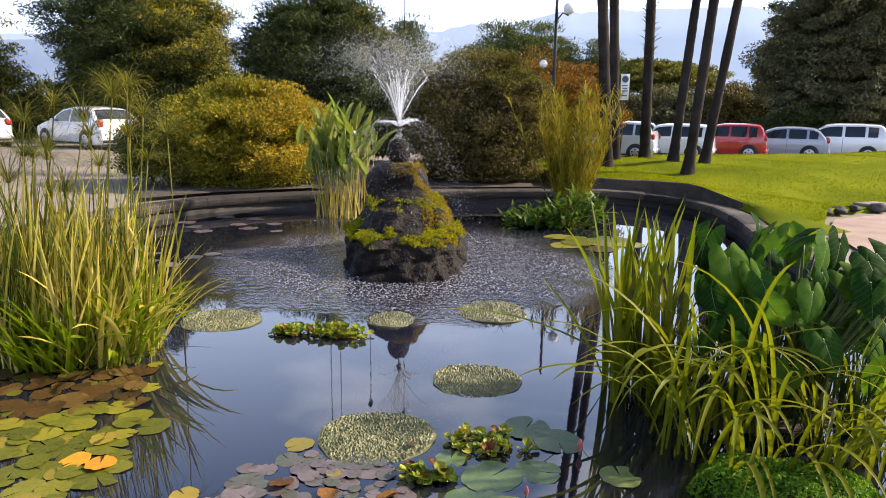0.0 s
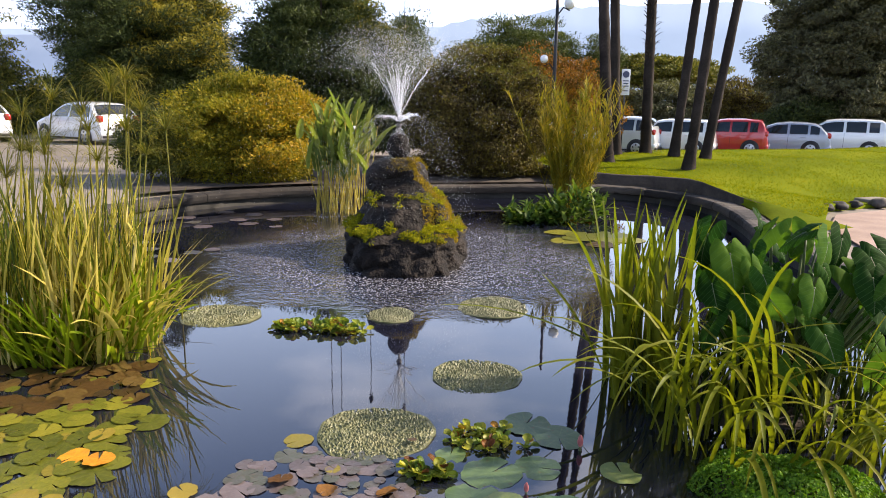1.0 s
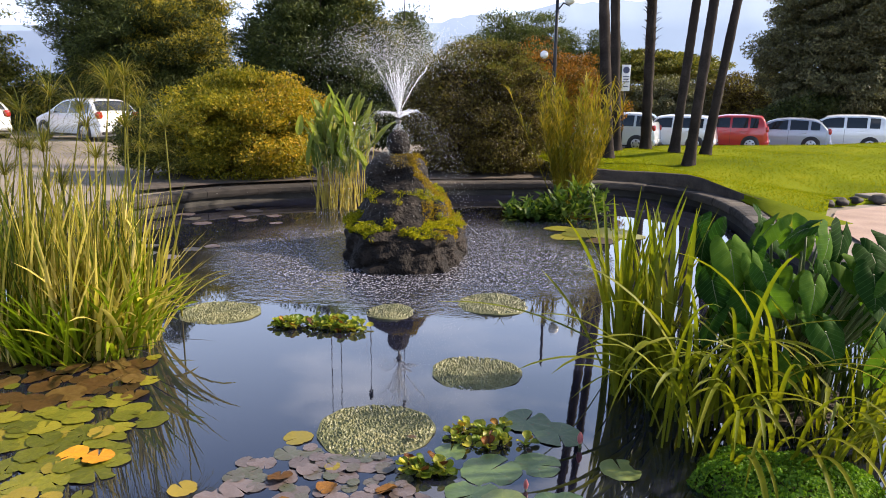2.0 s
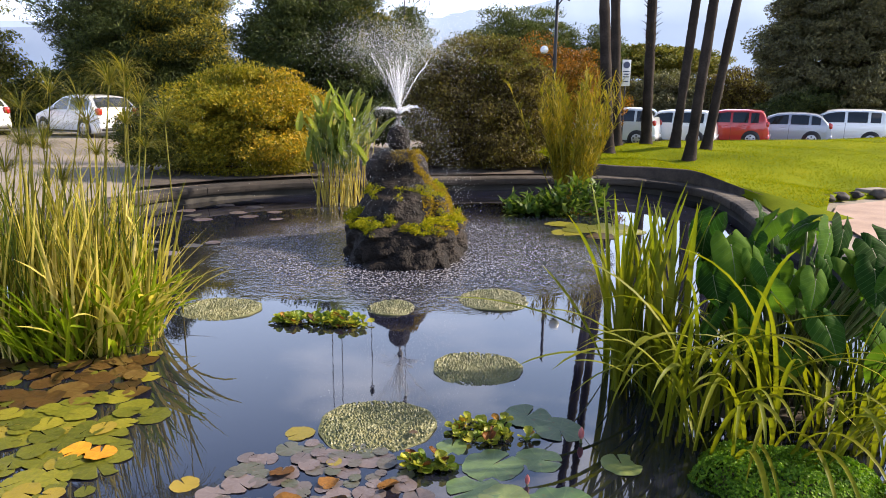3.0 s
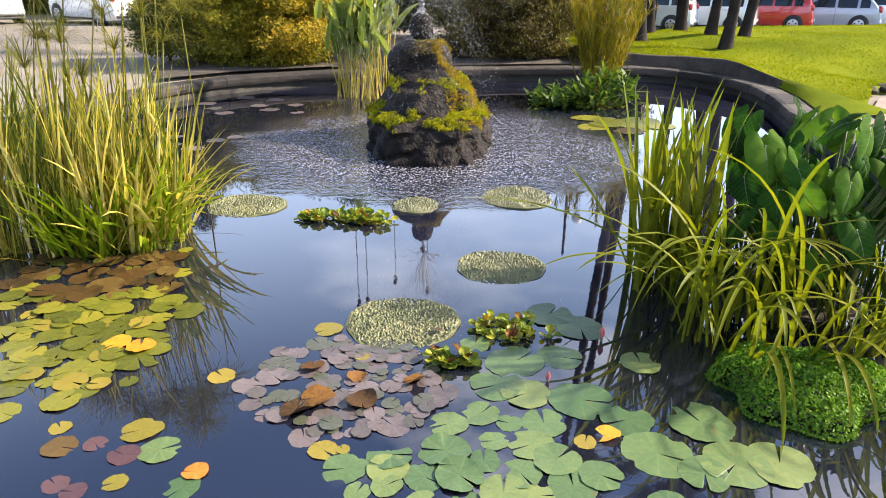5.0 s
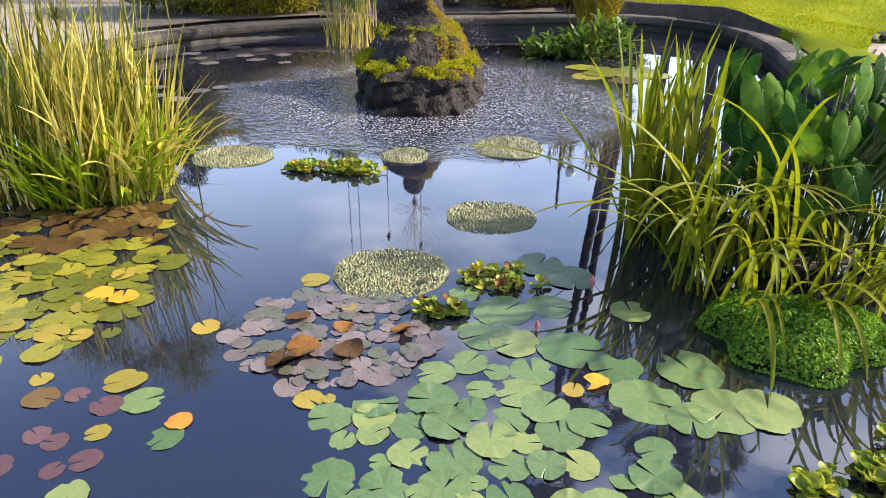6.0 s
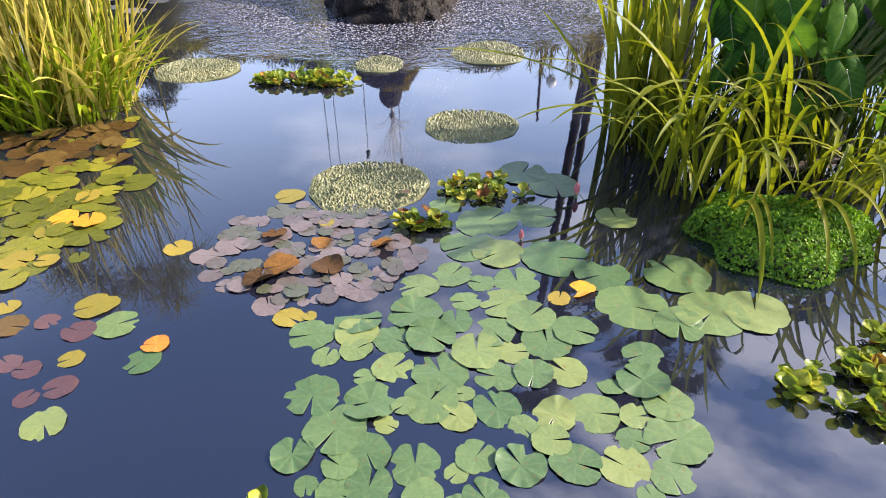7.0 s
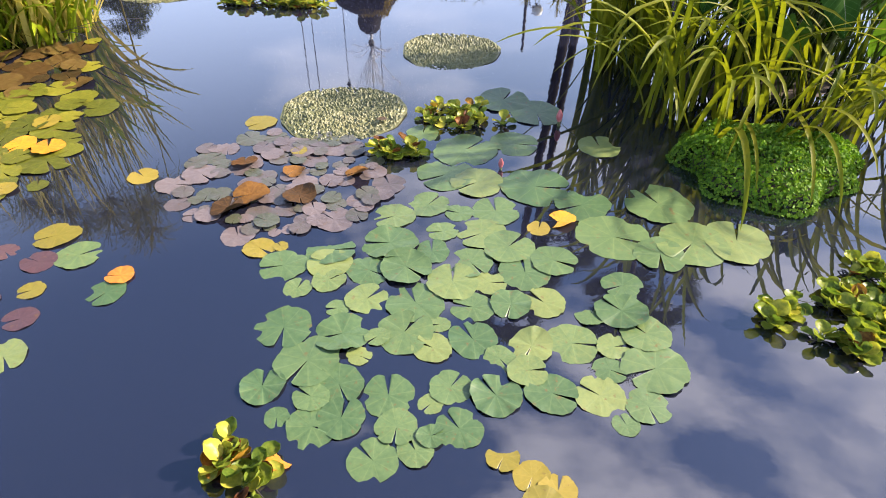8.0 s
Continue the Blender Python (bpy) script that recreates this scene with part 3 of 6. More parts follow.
def build_lawn():
    xs = np.concatenate([np.linspace(2.6, 7, 50), np.linspace(7.2, 34, 40)])
    ts = np.linspace(0, 1, 40) ** 1.3
    f0 = lawn_front(xs)
    x = np.repeat(xs[None], 40, 0)
    y = f0[None] + (28.0 - f0)[None] * ts[:, None]
    z = lawn_height(x, y)
    v = np.concatenate([np.c_[xs, f0 + 0.02, np.full(90, 0.1)], np.stack([x, y, z], -1).reshape(-1, 3)])
    f = [[r * 90 + i, r * 90 + i + 1, (r + 1) * 90 + i + 1, (r + 1) * 90 + i] for r in range(40) for i in range(89)]
    lawn = new("lawn", make("lawn", v, f, LAWN, True))
    tagged(lawn, "bright green mown lawn on a low bank beside the pond", "lawn", kind="structure")
    rg = np.random.default_rng(3)
    n = 120000
    gx = 2.7 + 24 * rg.random(n) ** 1.3
    gy = lawn_front(gx) + (25.5 - lawn_front(gx)) * rg.random(n) ** 1.4
    p = np.c_[gx, gy, lawn_height(gx, gy) + 0.012]
    axis = unit(np.c_[rg.normal(size=(n, 2)) * 0.9, np.ones(n)])
    nor = unit(np.c_[rg.normal(size=(n, 2)), np.zeros(n)])
    v, f = leaf_sheet(p, axis, nor, rg.uniform(0.035, 0.075, n), rg.uniform(0.006, 0.014, n))
    g = new("lawn_grass", make("lawn_grass", v, f, GRASS))
    tagged(g, "short sunlit green grass blades of the lawn", "grass", kind="stuff")
    # dark cut edge of the bank behind the rim
    h = Heap()
    xs = np.linspace(2.6, 5.7, 30)
    f0 = lawn_front(xs)
    top = lawn_height(xs, f0)
    v = np.concatenate([np.c_[xs, f0 - 0.16, np.full(30, 0.2)], np.c_[xs, f0 - 0.1, top + 0.02], np.c_[xs, f0 + 0.1, top + 0.03]])
    h.add(v, [[r * 30 + i, r * 30 + i + 1, (r + 1) * 30 + i + 1, (r + 1) * 30 + i] for r in range(2) for i in range(29)])
    tagged(new("lawn_edging", h.mesh("lawn_edging", SOIL, True)), "dark damp earth edging along the lawn bank", "edging", kind="structure")


build_lawn()

verge_sel = (EDGE[:, 0] > 3) & (EDGE[:, 1] > 8.8) & (EDGE[:, 1] < 12.9)
verge_in = (EDGE + OUT * 0.41)[verge_sel]
verge_out = np.c_[np.full(len(verge_in), 5.72), verge_in[:, 1] + 0.1]
k = len(verge_in)
verge = make("grass_verge", np.concatenate([with_z(verge_in, 0.29), np.c_[(verge_in + verge_out) / 2, np.full(k, 0.39)], with_z(verge_out, 0.42)]), [[r * k + i, (r + 1) * k + i, (r + 1) * k + i + 1, r * k + i + 1] for r in range(2) for i in range(k - 1)], LAWN, True)
tagged(new("grass_verge", verge), "narrow grass verge between the coping and the path", "verge", kind="structure")
path = new("path", make("path", [(5.2, 7.5, 0.27), (14, 7.0, 0.3), (15, 12.2, 0.33), (8.4, 12.0, 0.31), (6.7, 11.2, 0.29), (5.9, 10.0, 0.28)], [[0, 1, 2, 3, 4, 5]], PATHWAY))
tagged(path, "pinkish worn paved footpath beside the lawn", "path", kind="structure")


def build_stone(x, y, z, r, seed):
    bm = bmesh.new()
    bmesh.ops.create_icosphere(bm, subdivisions=3, radius=r)
    for v in bm.verts:
        v.co = v.co * (1 + 0.35 * noise.noise(v.co * 1.3 / r + Vector((seed, 0, 0))))
        v.co.z *= 0.55
    ob = thing("border_stone", x, y, z, "grey rough border stone at the lawn's edge", "stone", "stones along the lawn edge", me=from_bm("border_stone", bm, COPING, True))
    ob.rotation_euler[2] = seed


for i, (sx, sy, sr) in enumerate([(6.85, 11.75, 0.12), (7.2, 12.0, 0.16), (7.6, 12.2, 0.13), (8.2, 12.4, 0.17), (8.9, 12.5, 0.14), (9.4, 12.6, 0.16)]):
    build_stone(sx, sy, 0.34, sr, i * 1.7)


slab = thing("stone_slab", 8.5, 13.05, float(lawn_height(np.array(8.5), np.array(13.05))) + 0.02, "flat pale stone slab lying in the lawn", "stone slab", me=boxed("stone_slab", (0, 0, 0), (0.62, 0.36, 0.08), GRAVEL, 0.015))
slab.rotation_euler[2] = 0.35


# ---- fountain ----
FX, FY = -0.63, 9.35


def build_rock():
    """A long stack of weathered boulders that steps back from a broad wet foot to a round head, with moss on its ledges."""
    base = thing("fountain_rock", FX, FY, 0, "dark wet tiered rock with bright moss ledges standing in the pond", "fountain rock")
    # tiers: height, half width, half depth, middle (across and along)
    tiers = np.array([(-0.3, 0.86, 1.4, 0.12, -0.45), (0.0, 0.84, 1.35, 0.12, -0.45), (0.2, 0.81, 1.28, 0.11, -0.42), (0.3, 0.79, 1.22, 0.1, -0.4), (0.36, 0.77, 1.2, 0.1, -0.38),
                      (0.41, 0.71, 1.1, 0.1, -0.32), (0.46, 0.62, 0.92, 0.09, -0.2), (0.62, 0.59, 0.84, 0.09, -0.15), (0.72, 0.56, 0.8, 0.07, -0.12), (0.76, 0.48, 0.7, 0.03, -0.06),
                      (0.84, 0.46, 0.6, 0.02, -0.03), (0.92, 0.45, 0.52, 0.0, 0), (1.02, 0.44, 0.46, -0.01, 0), (1.12, 0.42, 0.43, -0.01, 0), (1.2, 0.36, 0.38, 0, 0), (1.26, 0.26, 0.28, 0, 0), (1.29, 0.02, 0.02, 0, 0)])
    rows, cols = 110, 120
    z = np.interp(np.linspace(0, 1, rows), np.linspace(0, 1, len(tiers)), tiers[:, 0])
    v = []
    for zz in z:
        rx, ry, mx, my = (np.interp(zz, tiers[:, 0], tiers[:, k]) for k in (1, 2, 3, 4))
        box = 0.75 if zz < 0.4 else 0.9
        for j in range(cols):
            a = 2 * math.pi * j / cols
            c, s = math.cos(a), math.sin(a)
            c2, s2 = math.copysign(abs(c) ** box, c), math.copysign(abs(s) ** box, s)
            p = Vector((c2 * rx, s2 * ry, zz))
            lump = noise.noise(p * 2.0 + Vector((3, 1, 0))) * 0.13 + noise.noise(p * 5) * 0.08 + noise.noise(p * 13) * 0.035 + noise.noise(p * 30) * 0.012
            crack = 0.06 * max(0, 0.12 - abs(noise.noise(p * 2.6 + Vector((0, 5, 2))))) / 0.12
            k = 1 + (lump - crack) * (1.0 if zz < 1.15 else 0.5)
            hollow = 0.12 * math.exp(-((zz - 0.98) / 0.08) ** 2) * max(0, -s) ** 3 * math.exp(-((c + 0.05) / 0.4) ** 2)
            v.append((c2 * rx * k + mx, s2 * (ry * k - hollow) + my, zz + 0.06 * noise.noise(p * 3) * min(1, abs(1.3 - zz) * 5)))
    f = [[i * cols + j, i * cols + (j + 1) % cols, (i + 1) * cols + (j + 1) % cols, (i + 1) * cols + j] for i in range(rows - 1) for j in range(cols)]
    part("boulder", make("boulder", v, f, ROCK, True), base)
    v = np.array(v).reshape(rows, cols, 3)
    rg = np.random.default_rng(11)

    def tufts(name, mat, ok, n, size, label, bias=-0.1):
        pts, nor, guard = [], [], 0
        while len(pts) < n and guard < n * 60:
            guard += 1
            i, j = rg.integers(5, rows - 3), rg.integers(0, cols)
            p = v[i, j]
            a = 2 * math.pi * j / cols
            if ok(p, a) and noise.noise(Vector(p) * 4 + Vector((7, 7, len(name)))) > bias:
                pts.append(p + (v[i + 1, (j + 1) % cols] - p) * rg.random() + rg.normal(size=3) * 0.012)
                nor.append((math.cos(a) * 0.8, math.sin(a) * 0.8, 0.9))
        pts, nor = np.array(pts), unit(np.array(nor))
        puff = np.array([0.5 + noise.noise(Vector(p) * 8) for p in pts]).clip(0, 1)
        pts = pts + nor * (puff * size * 2.0)[:, None]
        axis = unit(nor + rg.normal(size=pts.shape) * 0.6)
        side = unit(rg.normal(size=pts.shape))
        k = len(pts)
        q, ff = leaf_sheet(pts, axis, side, rg.uniform(0.5, 1.2, k) * size, rg.uniform(0.3, 0.6, k) * size)
        part(name, make(name, q, ff, mat), base, label)

    front = lambda a: math.sin(a) < 0.35
    tufts("moss_ledge", MOSS, lambda p, a: front(a) and 0.36 < p[2] < 0.47 + 0.04 * math.sin(6 * a), 10000, 0.034, "bright yellow-green moss ledge", -0.08)
    tufts("upper_moss", MOSS, lambda p, a: front(a) and 0.68 < p[2] < 0.82, 3000, 0.026, "green moss on the upper ledge", 0.02)
    # gold tufts paint sunlight onto the rock's right side and its head
    tufts("golden_moss", MOSS_SUN_GOLD, lambda p, a: math.cos(a) > 0.45 and 0.28 < p[2] < 1.25, 6500, 0.028, "moss painted sun-gold on the sunny side", 0.02)
    tufts("crown_moss", MOSS_SUN_GOLD, lambda p, a: p[2] > 1.12 and math.cos(a) > -0.35, 1600, 0.02, "moss over the top boulder, painted sun-gold")
    bm = bmesh.new()
    bmesh.ops.create_icosphere(bm, subdivisions=4, radius=0.165)
    for w in bm.verts:
        w.co *= 1 + 0.14 * noise.noise(w.co * 8) + 0.05 * noise.noise(w.co * 26)
        w.co.z *= 1.15
        w.co += Vector((0, 0, 1.43))
    part("top_stone", from_bm("top_stone", bm, ROCK, True), base, "small wet black stone under the nozzle")


build_rock()


def build_nozzle():
    noz = thing("fountain_nozzle", FX, FY, 1.6, "small metal fountain nozzle with a flared cup", "fountain nozzle")
    part("pipe", rod("pipe", (0, 0, 0), (0, 0, 0.16), 0.016, 0.014, BRASS), noz)
    bm = bmesh.new()
    bmesh.ops.create_cone(bm, cap_ends=True, segments=24, radius1=0.018, radius2=0.05, depth=0.06, matrix=Matrix.Translation((0, 0, 0.12)))
    part("cup", from_bm("cup", bm, BRASS, True), noz)
    bm = bmesh.new()
    bmesh.ops.create_cone(bm, cap_ends=True, segments=24, radius1=0.034, radius2=0.026, depth=0.05, matrix=Matrix.Translation((0, 0, 0.19)))
    part("spray_head", from_bm("spray_head", bm, BRASS, True), noz)


build_nozzle()


def build_spray():
    """Drops along the paths that the jets throw them on."""
    rg = np.random.default_rng(5)

    def drops(n, v0, cone, jitter, t_max, size, z0, power=1.0):
        az = rg.uniform(0, 2 * np.pi, n)
        c = rg.normal(cone, jitter, n)
        sp = v0 * rg.normal(1, 0.07, n)
        t = t_max * rg.random(n) ** power
        vel = np.c_[np.sin(c) * np.cos(az) * sp, np.sin(c) * np.sin(az) * sp, np.cos(c) * sp]
        p = np.array([FX, FY, z0]) + vel * t[:, None] + np.c_[np.zeros((n, 2)), -4.9 * t**2]
        p += rg.normal(size=p.shape) * 0.035 * t[:, None]
        now = vel + np.c_[np.zeros((n, 2)), -9.8 * t]
        keep = p[:, 2] > 0.01
        return p[keep], now[keep], (size * rg.uniform(0.5, 1.3, n) * (0.6 + 0.4 * np.minimum(1, t * 3)))[keep]

    sets = [drops(12000, 4.6, 0.34, 0.13, 0.52, 0.0027, 1.82, 0.8), drops(7000, 4.6, 0.36, 0.14, 1.0, 0.0016, 1.82, 0.7), drops(4500, 2.1, 0.85, 0.1, 0.75, 0.0024, 1.76, 0.8),
            drops(1600, 1.4, 2.5, 0.15, 0.33, 0.0036, 1.75, 0.7)]
    for k in range(46):
        az, c = rg.uniform(0, 6.28), abs(rg.normal(0.24, 0.1)) if k < 30 else rg.normal(0.85, 0.08)
        sp, z0 = (4.6, 1.82) if k < 30 else (2.1, 1.76)
        tt = np.linspace(0, rg.uniform(0.12, 0.24), 26)
        vel = sp * np.array([math.sin(c) * math.cos(az), math.sin(c) * math.sin(az), math.cos(c)])
        pts = np.array([FX, FY, z0]) + tt[:, None] * vel + np.c_[np.zeros((26, 2)), -4.9 * tt**2]
        sets.append((pts + rg.normal(size=pts.shape) * 0.004 * tt[:, None] / 0.1, np.tile(vel, (26, 1)), np.full(26, 0.0065)))
    h_v, h_f, n = [], [], 0
    for p, vel, s in sets:
        d = unit(vel)
        a = unit(np.cross(d, np.array([0.3, 0.5, 0.81])))
        b = np.cross(d, a)
        ln = (s * (1 + 0.5 * np.minimum(2.2, np.linalg.norm(vel, axis=1) / 2)))[:, None]
        s = s[:, None]
        v = np.stack([p + d * ln, p + a * s, p + b * s, p - a * s, p - b * s, p - d * ln], 1)
        k = len(p)
        base = n + 6 * np.arange(k)[:, None]
        for tri in ((0, 1, 2), (0, 2, 3), (0, 3, 4), (0, 4, 1), (5, 2, 1), (5, 3, 2), (5, 4, 3), (5, 1, 4)):
            h_f.append(base + np.array(tri))
        h_v.append(v.reshape(-1, 3))
        n += 6 * k
    ob = new("fountain_spray", make("fountain_spray", np.concatenate(h_v), np.concatenate(h_f), SPRAY, True))
    tagged(ob, "white spray of water drops thrown up by the fountain", "water spray", kind="stuff")


build_spray()


# ---- trees and shrubs ----
def build_tree(name, x, y, z, radii, centre_z, mat, label, category, seed, count, leaves, spread, length, width, trunk=0.25, second=None, floor=-0.7, flat=0.6, droop=0.1, shell=0.7, lump=0.3, limbs=14):
    """A tapered trunk with limbs and a crown of many leaf clumps."""
    rg = np.random.default_rng(seed)
    tree = thing(name, x, y, z, label, category)
    c, o = clumps(rg, count, radii, shell, lump, floor)
    ci, oi = clumps(rg, count // 3, tuple(0.68 * q for q in radii), 0.6, 0.1, -0.95)
    c, o = np.concatenate([c, ci]), np.concatenate([o, oi])
    c = c + np.array([0, 0, centre_z])
    c[:, 2] = np.maximum(c[:, 2], 0.12)
    v, f = foliage(rg, c, o, leaves, spread, length, width, flat, 0.5, droop)
    v[:, 2] = np.maximum(v[:, 2], 0.02)
    part("crown", make("crown", v, f, mat), tree)
    if second:
        mat2, pick, share, lab = second
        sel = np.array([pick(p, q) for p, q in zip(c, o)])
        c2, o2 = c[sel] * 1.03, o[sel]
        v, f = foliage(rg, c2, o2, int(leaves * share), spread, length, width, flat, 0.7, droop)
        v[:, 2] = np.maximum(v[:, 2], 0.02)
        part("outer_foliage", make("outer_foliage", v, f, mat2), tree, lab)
    h = Heap()
    top = centre_z + radii[2] * 0.6
    lean = rg.normal(size=2) * 0.05
    k = np.linspace(0, 1, 7)
    spine = np.c_[lean[0] * k * top, lean[1] * k * top, k * top - 0.05]
    tube(h, spine, trunk * (1.25 - 1.05 * k) + 0.01, 9)
    part("trunk", h.mesh("trunk", BARK, True), tree)
    h = Heap()
    for i in rg.choice(len(c), min(limbs, len(c)), replace=False):
        s = np.clip(c[i, 2] / top * 0.6, 0.08, 0.8)
        a = np.array([lean[0] * s * top, lean[1] * s * top, s * top])
        mid = (a + c[i]) / 2 + rg.normal(size=3) * 0.08 * radii[0] + np.array([0, 0, 0.06 * radii[2]])
        tube(h, [a, mid, c[i]], [trunk * 0.35, trunk * 0.2, trunk * 0.06], 6)
    part("branchwork", h.mesh("branchwork", BARK, True), tree)
    return tree


def gz(x, y):
    return float(ground_height(np.array(x), np.array(y)))


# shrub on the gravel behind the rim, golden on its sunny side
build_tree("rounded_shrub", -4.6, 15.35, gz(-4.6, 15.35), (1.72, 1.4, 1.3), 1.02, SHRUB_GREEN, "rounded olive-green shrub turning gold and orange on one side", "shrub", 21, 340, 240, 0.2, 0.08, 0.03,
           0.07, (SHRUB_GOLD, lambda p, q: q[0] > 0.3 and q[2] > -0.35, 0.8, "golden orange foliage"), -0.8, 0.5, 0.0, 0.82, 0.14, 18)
build_tree("dome_shrub", 0.9, 17.2, 0.34, (1.82, 1.55, 1.85), 1.25, DOME_LEAF, "tall dark dome-shaped shrub with brownish green leaves", "shrub", 22, 640, 185, 0.19, 0.075, 0.032,
           0.08, (OLIVE_LEAF, lambda p, q: q[2] > 0.55, 0.5, "yellow-green top foliage"), -0.9, 0.5, 0.2, 0.86, 0.12)
build_tree("russet_tree", 3.2, 23.0, 0.3, (2.5, 1.8, 1.5), 1.9, RED_LEAF, "russet brown shrubby tree behind the dark dome shrub", "tree", 23, 320, 140, 0.24, 0.1, 0.045,
           0.1, (OLIVE_LEAF, lambda p, q: q[0] < -0.3, 0.4, "olive green foliage"), -0.7, 0.5, 0.2, 0.7, 0.3)
# both evergreens carry paler olive leaves sunwards, painted in place of sunlight
build_tree("evergreen_tree", -13.6, 31.0, 0.3, (3.6, 3.0, 3.75), 4.0, DARK_LEAF, "big dark evergreen tree, painted lighter on its sunny side", "tree", 24, 680, 240, 0.42, 0.2, 0.04,
           0.3, (OLIVE_PAINTED_SUN, lambda p, q: q[0] > 0.3 and q[2] > -0.2, 0.6, "olive foliage with sunlight painted into its colour"), -0.75, 0.45, 0.25, 0.68, 0.3)
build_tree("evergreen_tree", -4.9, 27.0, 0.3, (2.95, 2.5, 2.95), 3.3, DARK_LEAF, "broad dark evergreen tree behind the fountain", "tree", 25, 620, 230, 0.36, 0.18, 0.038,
           0.28, (OLIVE_LEAF, lambda p, q: q[0] > 0.5 and q[2] > 0.1, 0.4, "olive foliage with sunlight painted into its colour"), -0.75, 0.45, 0.25, 0.7, 0.25)
build_tree("magnolia_tree", 24.6, 43.0, 0.3, (4.6, 4.2, 6.6), 5.4, MAGNOLIA_LEAF, "large dark broadleaved tree behind the parked cars", "tree", 26, 760, 170, 0.4, 0.24, 0.085,
           0.4, None, -0.85, 0.5, 0.3, 0.66, 0.25)
build_tree("magnolia_tree", 30.6, 45.0, 0.3, (4.2, 4.0, 6.2), 5.4, MAGNOLIA_LEAF, "large dark broadleaved tree beyond its twin", "tree", 27, 560, 150, 0.42, 0.28, 0.1,
           0.4, None, -0.85, 0.5, 0.3, 0.7, 0.22)
for i, (px, py, rx, rz, cz, lw) in enumerate([(8.4, 88, 4.8, 4.0, 9.4, 0.5), (14.0, 92, 4.4, 4.4, 9.0, 0.5), (20.4, 90, 3.0, 3.8, 7.0, 0.5), (-2.2, 40, 1.3, 2.6, 4.4, 0.26)]):
    build_tree("pine_tree", px, py, 0.2, (rx, rx * 0.8, rz), cz, PINE_LEAF, "slender distant pine with a loose green crown", "tree", 40 + i, 150, 100, 1.6 * lw, lw, 0.2 * lw, 0.2, None, -1, 0.4, 0.1, 0.5, 0.4)
for i, (px, py, rx, ry, rz, cz) in enumerate([(26.0, 80, 6.0, 3.6, 2.7, 2.3), (35.2, 79, 6.8, 3.6, 3.0, 2.5), (42.0, 77, 4.6, 3.2, 2.4, 2.0), (18.0, 81, 5.4, 3.6, 2.6, 2.2)]):
    build_tree("hedge_shrub", px, py, 0.2, (rx, ry, rz), cz, DOME_LEAF if i % 2 else MAGNOLIA_LEAF, "dense dark hedge shrub far behind the cars", "hedge", 50 + i, 300, 90, 0.55, 0.36, 0.15, 0.2, None, -0.8, 0.5, 0.1, 0.8, 0.15)
build_tree("umbrella_tree", 28.6, 92, 0.2, (9.2, 6.0, 2.5), 6.6, OLIVE_LEAF, "wide flat-topped olive tree behind the hedge", "tree", 60, 300, 100, 0.75, 0.45, 0.19, 0.4, None, -0.5, 0.3, 0.1, 0.6, 0.25)
build_tree("young_tree", -20.0, 30.0, 0.3, (1.8, 1.5, 2.4), 3.0, OLIVE_LEAF, "young slender tree with thin airy foliage", "tree", 61, 90, 70, 0.36, 0.2, 0.07, 0.1, None, -0.9, 0.5, 0.2, 0.4, 0.4)
build_tree("lakeside_shrub", -19.0, 33.0, 0.3, (3.5, 2.0, 1.7), 1.3, DARK_LEAF, "dark green shrub by the lake shore", "shrub", 62, 200, 80, 0.32, 0.2, 0.08, 0.1, None, -0.7, 0.5, 0.1, 0.75, 0.3)
build_tree("lakeside_shrub", -9.3, 34.0, 0.3, (3.0, 2.0, 1.6), 1.2, DARK_LEAF, "dark green shrub by the lake shore", "shrub", 63, 200, 80, 0.32, 0.2, 0.08, 0.1, None, -0.7, 0.5, 0.1, 0.75, 0.3)
build_tree("lakeside_shrub", 22.0, 41.0, 0.3, (3.0, 2.0, 1.3), 1.0, DARK_LEAF, "dark green shrub under the big tree", "shrub", 64, 200, 80, 0.32, 0.2, 0.08, 0.1, None, -0.7, 0.5, 0.1, 0.75, 0.3)
build_tree("lakeside_shrub", -1.7, 25.0, 0.3, (2.3, 1.5, 1.7), 1.3, DARK_LEAF, "dark evergreen undergrowth behind the fountain", "shrub", 66, 240, 110, 0.26, 0.14, 0.06, 0.1, None, -0.7, 0.5, 0.1, 0.75, 0.3)
build_tree("low_shrub", -5.9, 14.7, gz(-5.9, 14.7), (0.75, 0.6, 0.7), 0.6, OLIVE_LEAF, "low twiggy shrub beside the rim", "shrub", 65, 130, 80, 0.15, 0.09, 0.032, 0.03, None, -0.6, 0.5, 0.0, 0.4, 0.3)
build_tree("low_shrub", -6.75, 15.3, gz(-6.75, 15.3), (0.9, 0.7, 0.85), 0.7, DARK_LEAF, "low dark twiggy shrub beside the golden one", "shrub", 67, 130, 80, 0.16, 0.09, 0.032, 0.03, None, -0.6, 0.5, 0.0, 0.4, 0.3)


